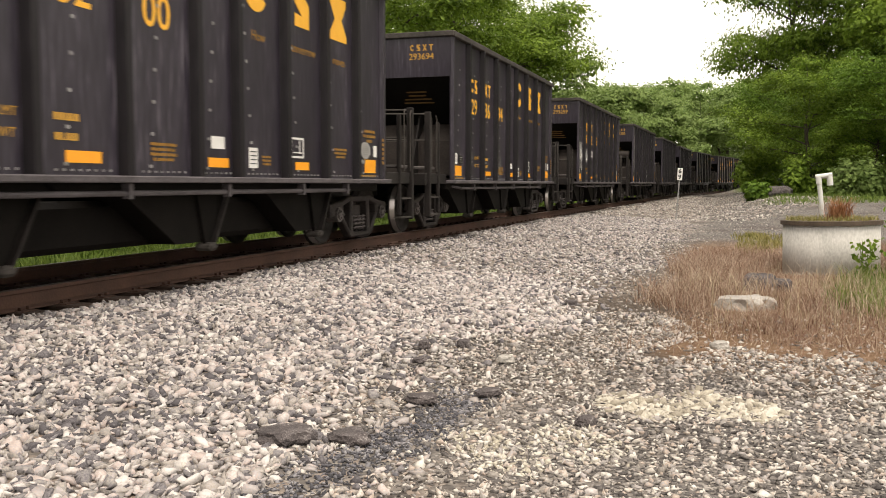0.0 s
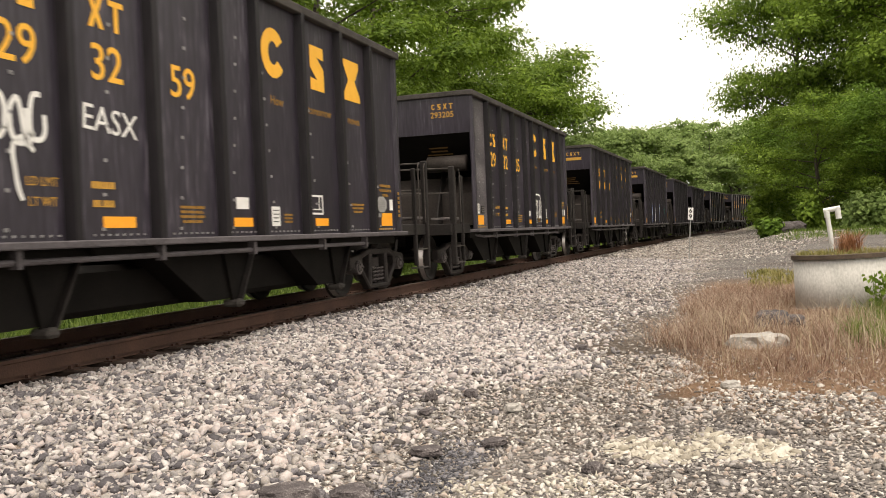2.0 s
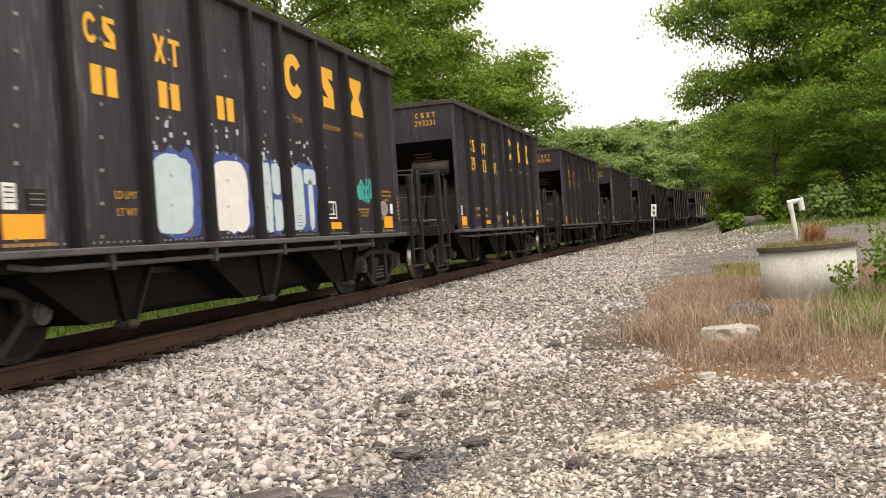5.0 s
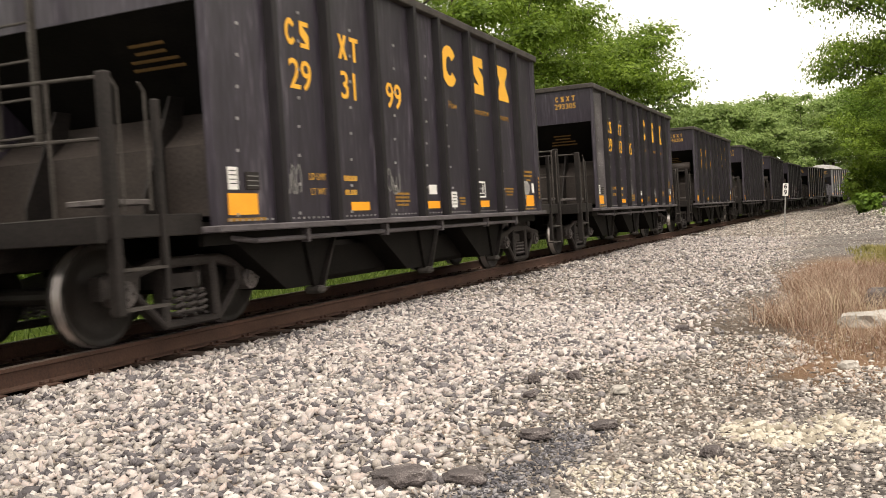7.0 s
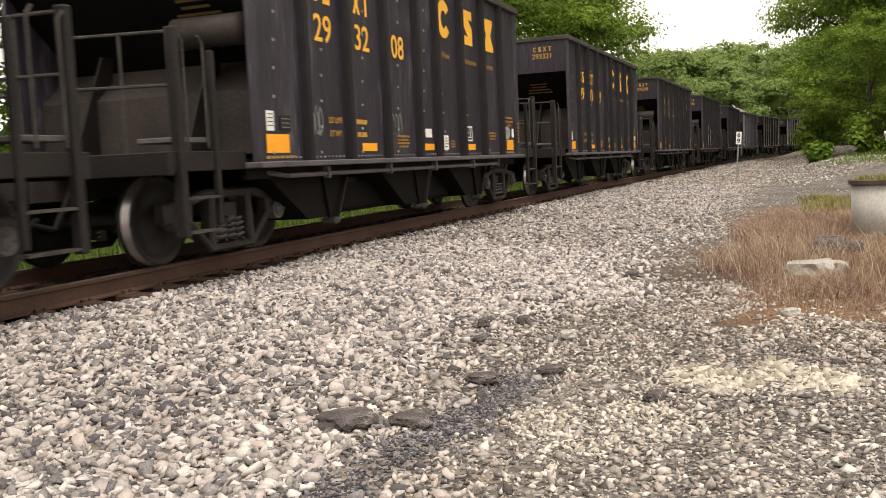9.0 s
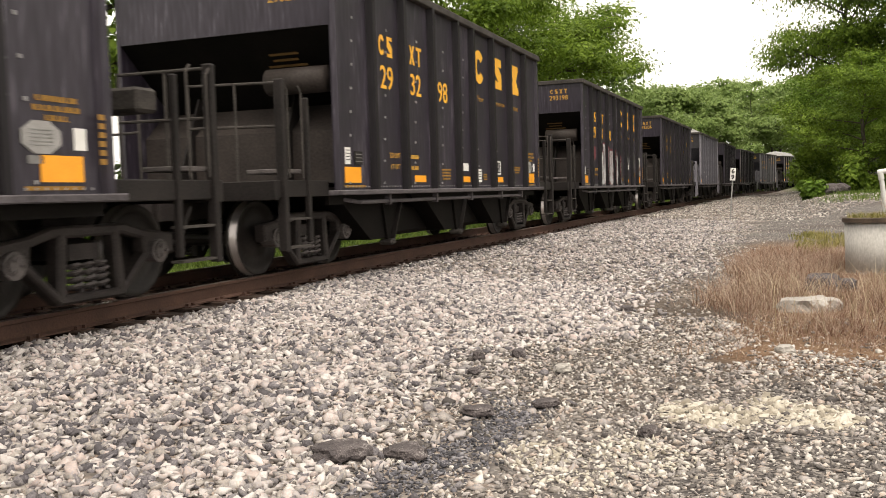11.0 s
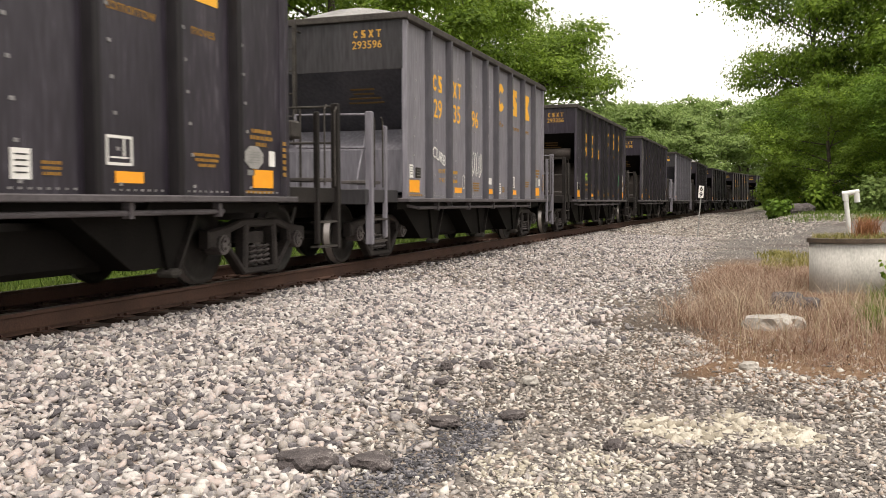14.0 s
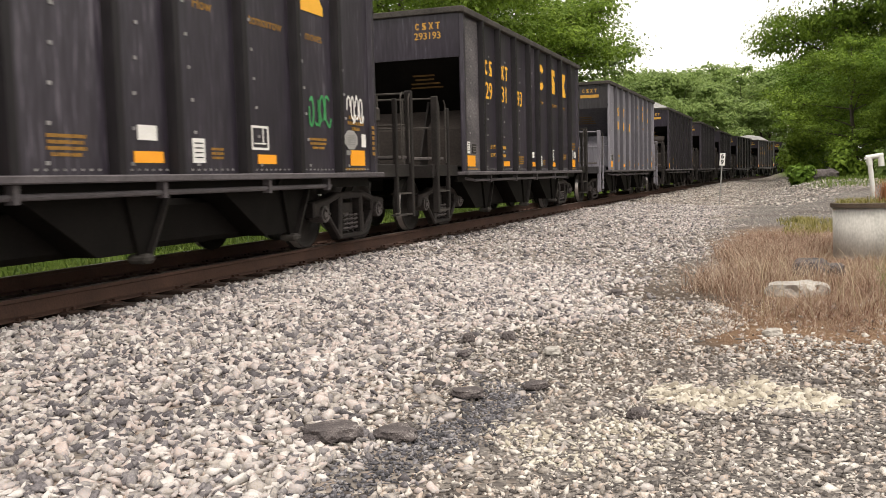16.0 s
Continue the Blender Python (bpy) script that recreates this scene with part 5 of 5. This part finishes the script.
strew("pale_chips", p[:3200], size_of(p[:3200], 0.036, 0.075, 14), PALE, 15, "patch of cream-coloured broken limestone chips", 0.5)
p = scatter(16000, -2.0, 3.2, 3.0, 9.0, 61, lambda x, y, rg: (x > edge(y) - 0.1) & (~grassy(x, y) | (rg.random(len(x)) < 0.06)) & patch(x, y, rg) & ((np.abs(x - streak(y)) > 0.26) | (y > 5.3)))
strew("fine_gravel", p, size_of(p, 0.014, 0.028, 62), YARD, 63, "fine grey grit between the larger stones", 0.35, CHIPS)
p = scatter(15000, -2.6, -0.9, 2.6, 5.6, 16, lambda x, y, rg: np.abs(x - streak(y)) < 0.22 * (0.3 + rg.random(len(x))))
strew("dark_chips", p, size_of(p, 0.016, 0.037, 17), TAR, 18, "dark crumbled asphalt streak in the gravel", 0.3, CHIPS)
p = scatter(26000, -2.9, -0.2, 4.6, 9.6, 71, lambda x, y, rg: ((x + 1.65 + 0.12 * (y - 7)) / (0.80 + 0.2 * np.sin(y * 2.1))) ** 2 + ((y - 6.8) / 2.0) ** 2 + 0.4 * np.sin(x * 6 + y * 3) < 0.15 + 0.75 * rg.random(len(x)))
strew("dark_grit", p[:11000], size_of(p[:11000], 0.016, 0.036, 72), GRIT, 73, "dark brown grit and soil crumbs among the gravel", 0.30, CHIPS)
p = scatter(2600, -1.5, 0.0, 3.6, 5.2, 26, lambda x, y, rg: ((x + 0.85) / 0.5) ** 2 + ((y - 4.4) / 0.5) ** 2 + 0.5 * np.sin(x * 8 + y * 6) < 0.1 + 0.9 * rg.random(len(x)))
strew("sandy_chips", p[:2200], size_of(p[:2200], 0.02, 0.05, 27), PALE, 28, "sandy pale chips mixed into the gravel", 0.42, CHIPS)
p = scatter(500, -5.0, 2.0, 3.0, 14, 19, lambda x, y, rg: (x < -1.7) | (rg.random(len(x)) < 0.2))
strew("large_ballast", p, size_of(p, 0.06, 0.085, 20), STONE, 21, "scattered larger ballast stones", 0.3)


def rock(x, y, w, d, h, material, seed, label, turn=0.0):
    bm = B()
    bmesh.ops.create_icosphere(bm, subdivisions=3, radius=0.5)
    for v in bm.verts:
        q = v.co.normalized()
        k = 1 + 0.35 * noise.noise(q * 1.6 + Vector((seed, 0, 0))) + 0.14 * noise.noise(q * 5 + Vector((0, seed, 0)))
        v.co = Vector((q.x * 0.52 * k * w, q.y * 0.52 * k * d, (max(-0.3, min(0.34 + 0.06 * q.x + 0.05 * q.y, q.z * 0.55 * k)) + 0.04 * noise.noise(q * 4 + Vector((0, 0, seed)))) * h * 1.4))
    o = part("rock", bm, material)
    o.matrix_basis = pose(x, y, ground_z(x, y) + h * 0.28, 0, 0, turn)
    return tagged(o, label, "rock")


DARKLAB = "dark broken piece of asphalt lying in the gravel"
rock(-2.03, 4.02, 0.30, 0.22, 0.082, DARKROCK, 1, DARKLAB, 20)
rock(-1.73, 4.16, 0.24, 0.17, 0.062, DARKROCK, 2, DARKLAB, -15)
rock(-1.65, 5.10, 0.21, 0.13, 0.05, DARKROCK, 3, DARKLAB, 5)
rock(-1.31, 5.45, 0.16, 0.12, 0.045, DARKROCK, 4, DARKLAB, 40)
rock(-1.87, 6.90, 0.11, 0.10, 0.07, DARKROCK, 5, DARKLAB, 60)
rock(-2.14, 6.70, 0.09, 0.10, 0.07, DARKROCK, 6, DARKLAB, 10)
rock(-1.43, 9.81, 0.15, 0.13, 0.07, DARKROCK, 7, DARKLAB, 80)
rock(-0.62, 4.95, 0.11, 0.09, 0.06, DARKROCK, 8, DARKLAB, 30)
rock(-2.0, 6.15, 0.12, 0.09, 0.045, DARKROCK, 14, DARKLAB, 70)
rock(-1.43, 6.50, 0.13, 0.10, 0.06, PALEROCK, 9, "pale flat limestone piece in the gravel", 10)
rock(0.40, 10.0, 0.54, 0.34, 0.19, PALEROCK, 10, "pale flat limestone slab among dry grass", -8)
rock(0.62, 11.9, 0.44, 0.36, 0.26, DARKROCK, 11, "dark grey broken rock beside the manhole ring", 25)
rock(0.90, 11.9, 0.26, 0.24, 0.18, DARKROCK, 12, "dark grey broken rock beside the manhole ring", 65)
rock(0.12, 7.55, 0.14, 0.11, 0.08, PALEROCK, 13, "pale broken stone at the edge of dry grass", 20)
rock(3.4, 54.5, 1.7, 1.2, 0.75, DARKROCK, 15, "grey concrete slab beside the bushes", 12)


def blades(name, pts, height, width, lean, material, seed, label, category):
    """Grass: each blade a bent, tapering strip of two quads."""
    rg = np.random.default_rng(seed)
    n = len(pts)
    h = height * rg.uniform(0.45, 1.15, n)
    a = rg.uniform(0, 6.283, n)
    d = np.stack([np.cos(a), np.sin(a), np.zeros(n)], 1) * (lean * h * rg.uniform(0.2, 1.2, n))[:, None]
    sd = np.stack([-np.sin(a + rg.uniform(-1, 1, n)), np.cos(a), np.zeros(n)], 1) * (width * rg.uniform(0.6, 1.3, n) / 2)[:, None]
    up = np.zeros((n, 3))
    up[:, 2] = h
    mid = pts + d * 0.3 + up * 0.58
    tip = pts + d + up
    V = np.stack([pts - sd, pts + sd, mid + sd * 0.8, mid - sd * 0.8, tip], 1).reshape(-1, 3)
    b0 = (np.arange(n) * 5)[:, None]
    F = np.concatenate([b0 + [0, 1, 2], b0 + [0, 2, 3], b0 + [3, 2, 4]], 1).reshape(-1, 3)
    me = bpy.data.meshes.new(name)
    me.vertices.add(len(V))
    me.vertices.foreach_set("co", V.ravel())
    me.loops.add(len(F) * 3)
    me.loops.foreach_set("vertex_index", F.ravel().astype(np.int32))
    me.polygons.add(len(F))
    me.polygons.foreach_set("loop_start", np.arange(0, len(F) * 3, 3, dtype=np.int32))
    me.update()
    me.materials.append(material)
    return tagged(new(name, me), label, category, kind="stuff")


def tufts(n, x0, x1, y0, y1, seed, keep, spread=0.07, per=14):
    rg = np.random.default_rng(seed)
    c = np.stack([rg.uniform(x0, x1, n), rg.uniform(y0, y1, n)], 1)
    c = c[keep(c[:, 0], c[:, 1], rg)]
    q = np.repeat(c, per, 0) + rg.normal(0, spread, (len(c) * per, 2))
    out_of_ring = (q[:, 0] - WX) ** 2 + (q[:, 1] - WY) ** 2 > (WR + 0.02) ** 2
    q = q[out_of_ring]
    return np.concatenate([q, gz(q[:, 0], q[:, 1])[:, None] - 0.01], 1)


patchy = lambda x, y: 0.5 + 0.5 * np.sin(x * 3.1 + 1.3 * np.sin(y * 1.9)) * np.sin(y * 2.3 + x)
# the slab and the dark rocks stand free of growth on their near side
clear = lambda x, y: 1.0 - ((np.abs(x - 0.40) < 0.30) & (y > 9.3) & (y < 10.2)) - ((np.abs(x - 0.66) < 0.34) & (y > 11.1) & (y < 12.2))
p = tufts(5200, -0.7, 4.5, 7.0, 17, 31, lambda x, y, rg: grassy(x + 0.05, y - 0.6 + 0.35 * rg.normal(size=len(x))) & (rg.random(len(x)) < (0.35 + 0.65 * np.clip((y - 7.8) / 2, 0, 1)) * (0.25 + 0.75 * patchy(x, y)) * clear(x, y)), 0.09, 14)
p[:, 2] -= 0.10 * np.clip(1 - (p[:, 1] - 8) / 2.5, 0, 1)
p[:, 2] -= 0.17 * ((np.abs(p[:, 0] - 1.6) < 0.85) & (p[:, 1] > 10.8) & (p[:, 1] < 14.5))
blades("dry_grass", p, 0.30, 0.0065, 1.15, DRYGRASS, 32, "dry reddish-brown grass round the manhole ring", "grass")
STRAW = mat("pale_straw", (0.33, 0.25, 0.16), (0.52, 0.44, 0.32), 0.8, 0, 1.5, 8, 0, rnd=0.8, island=True, trans=0.3)
p = tufts(420, -0.2, 4.5, 8.4, 12, 131, lambda x, y, rg: grassy(x - 0.3, y - 0.8) & (rg.random(len(x)) < (0.25 + 0.75 * patchy(x + 2, y)) * clear(x, y)), 0.12, 7)
blades("straw_stalks", p, 0.40, 0.007, 0.8, STRAW, 132, "tall pale straw stalks among the dry grass", "grass")
p = tufts(260, 0.9, 3.4, 12.4, 13.7, 133, lambda x, y, rg: rg.random(len(x)) < 0.9, 0.09, 16)
blades("dry_grass", p, 0.13, 0.006, 1.0, DRYGRASS, 134, "dry brown grass at the foot of the concrete ring", "grass")
p = tufts(3000, -1.0, 4.0, 6.0, 14, 33, lambda x, y, rg: grassy(x + 0.3 * rg.normal(size=len(x)), y + 0.7 * rg.normal(size=len(x))), 0.11, 11)
blades("dry_thatch", p, 0.07, 0.006, 2.6, DRYGRASS, 34, "flattened dry grass thatch on brown soil", "grass")
p = tufts(420, 1.0, 4.5, 9.2, 13.6, 35, lambda x, y, rg: (x > 0.16 * y - 0.35) & (rg.random(len(x)) < 0.85))
blades("green_grass", p, 0.30, 0.010, 0.7, GRASS, 36, "fresh green grass tufts among the dry grass", "grass")
p = tufts(150, 0.6, 3.0, 18, 25, 37, lambda x, y, rg: x > 0.3)
blades("yellow_grass", p, 0.14, 0.02, 0.8, YELLOWGRASS, 38, "short yellow-green grass beside the gravel", "grass")
p = tufts(3000, -19, -10.6, 2, 70, 39, lambda x, y, rg: x - drift(y) < -12.4, 0.25, 12)
blades("verge_grass", p, 0.20, 0.03, 0.7, GRASS, 40, "bright green grass on the verge across the track", "grass")
p = tufts(800, 3.0, 22, 42, 60, 41, lambda x, y, rg: (y > 44), 0.3, 12)
blades("verge_grass", p, 0.24, 0.03, 0.8, GRASS, 42, "green grass at the foot of the wood", "grass")
# dry growth inside the ring
rg6 = np.random.default_rng(43)
a6, r6 = rg6.uniform(0, 6.283, 900), WR * np.sqrt(rg6.random(900)) * 0.95
p = np.stack([WX + r6 * np.cos(a6), WY + r6 * np.sin(a6), np.full(900, 0.24)], 1)
blades("ring_grass", p, 0.10, 0.010, 1.2, YELLOWGRASS, 44, "short yellowed grass growing on top of the ring", "grass")
p = np.stack([WX + 0.10 + rg6.normal(0, 0.07, 330), WY + rg6.normal(0, 0.07, 330), np.full(330, 0.24)], 1)
RUSTWEED = mat("rust_brown_weed", (0.20, 0.08, 0.035), (0.40, 0.20, 0.10), 0.8, 0, 2, 8, 0, rnd=0.7, island=True, trans=0.3)
blades("dead_weed", p, 0.34, 0.011, 0.75, RUSTWEED, 45, "rust-brown dead weed beside the vent pipe", "weed")


def weed(x, y, h, spread, leaves, size, seed, material, label):
    r = random.Random(seed)
    w = tagged(new("weed"), label, "weed")
    z = ground_z(x, y)
    bm = B()
    C = []
    for k in range(5):
        a = r.uniform(0, 6.28)
        top = Vector((spread * 0.5 * math.cos(a), spread * 0.5 * math.sin(a), h * r.uniform(0.75, 1)))
        rod(bm, (0, 0, 0), top, 0.008, 5, 0.004)
        for q in range(leaves // 5):
            u = r.uniform(0.3, 1)
            C.append(tuple(top * u + Vector((r.gauss(0, spread * 0.22), r.gauss(0, spread * 0.22), r.gauss(0, h * 0.06)))))
    part("stems", bm, material, w)
    C = np.array(C)
    o = new("foliage", leaf_mesh("foliage", C, np.zeros_like(C) + (0, 0, -0.3), np.full(len(C), size), material, seed))
    o.parent = w
    w.matrix_basis = pose(x, y, z)
    return w


weed(2.0, 13.1, 0.62, 0.30, 90, 0.085, 51, LEAF, "green leafy weed in front of the concrete ring")
weed(2.65, 13.3, 0.95, 0.55, 420, 0.09, 52, LEAFD, "tall green weeds beside the concrete ring")
weed(2.95, 12.6, 0.85, 0.55, 380, 0.085, 53, LEAF, "tall green weeds beside the concrete ring")
weed(2.95, 14.2, 1.1, 0.6, 440, 0.09, 54, LEAFD, "tall green weeds beside the concrete ring")
weed(3.4, 12.0, 0.8, 0.6, 380, 0.085, 55, LEAF, "tall green weeds beside the concrete ring")
# bushes at the foot of the wood
rb = random.Random(9)
for x, y, w, h in ((2.6, 54, 0.9, 0.9), (5.5, 56, 1.5, 1.3), (8.0, 53.5, 1.8, 1.6), (10.8, 51, 2.0, 1.8), (13.5, 49, 2.0, 1.8), (16.5, 47, 2.2, 2.0), (2.9, 62, 1.4, 3.0), (3.4, 70, 1.5, 3.6), (20, 45, 2.4, 2.2), (24, 49, 2.6, 2.6), (28, 57, 3.2, 3.4), (27, 46, 2.6, 2.4), (4.0, 80, 1.6, 2.8), (4.4, 92, 1.6, 2.8)):
    z = ground_z(x, y)
    bl = [(x + rb.uniform(-w, w) * 0.7, y + rb.uniform(-w, w) * 0.6, z + h * rb.uniform(0.2, 0.9), w * rb.uniform(0.35, 0.6)) for k in range(9)]
    bush_clump("bush", bl, int(1700 * w), 0.26, int(x * 10), rb.choice((LEAF, LEAFD, LEAFY)), "leafy green bush at the edge of the wood", "bush")

# undergrowth below the trees across the track
for k, along in enumerate((2, 7, 12, 17, 22, 27, 33, 39, 46)):
    c = on_track(along, -12.5 + 0.6 * math.sin(along))
    z = ground_z(c.x, c.y)
    bl = [(c.x + rb.uniform(-2.2, 2.2), c.y + rb.uniform(-2.6, 2.6), z + rb.uniform(0.4, 3.4), rb.uniform(0.9, 1.4)) for q in range(12)]
    bush_clump("bush", bl, 3600, 0.26, 300 + k, LEAFD, "dense green undergrowth below the trackside trees", "bush")


# ---- what moves: the train rolls along the track, its wheels turn ----
def motions():
    times = [0.5 * k for k in range(33)]
    for i, car in cars.items():
        walk(car, [(t, track_pose(place_of(i, t))) for t in times])
    for first in (black_car, grey_car):
        sets = [o for o in first.children_recursive if o.name.startswith("wheelset")]
        for w in sets:
            y = w.matrix_basis.translation.y
            rows = []
            for k in range(16 * FPS + 1):
                t = k / FPS
                rows.append((t, pose(0, y, 0.457, math.degrees((CAR_V * t - CAR_A * t * t / 2) / 0.457) % 360)))
            walk(w, rows)
        for car in cars.values():
            if car is first or (car.children[0].data is not first.children[0].data):
                continue
            for w in [o for o in car.children_recursive if o.name.startswith("wheelset")]:
                src = min(sets, key=lambda q: abs(q.location.y - w.location.y) + 9 * abs(q.parent.location.y - w.parent.location.y))
                w.rotation_mode = "QUATERNION"
                w.animation_data_create()
                w.animation_data.action = src.animation_data.action
                w.animation_data.action_slot = src.animation_data.action_slot


motions()
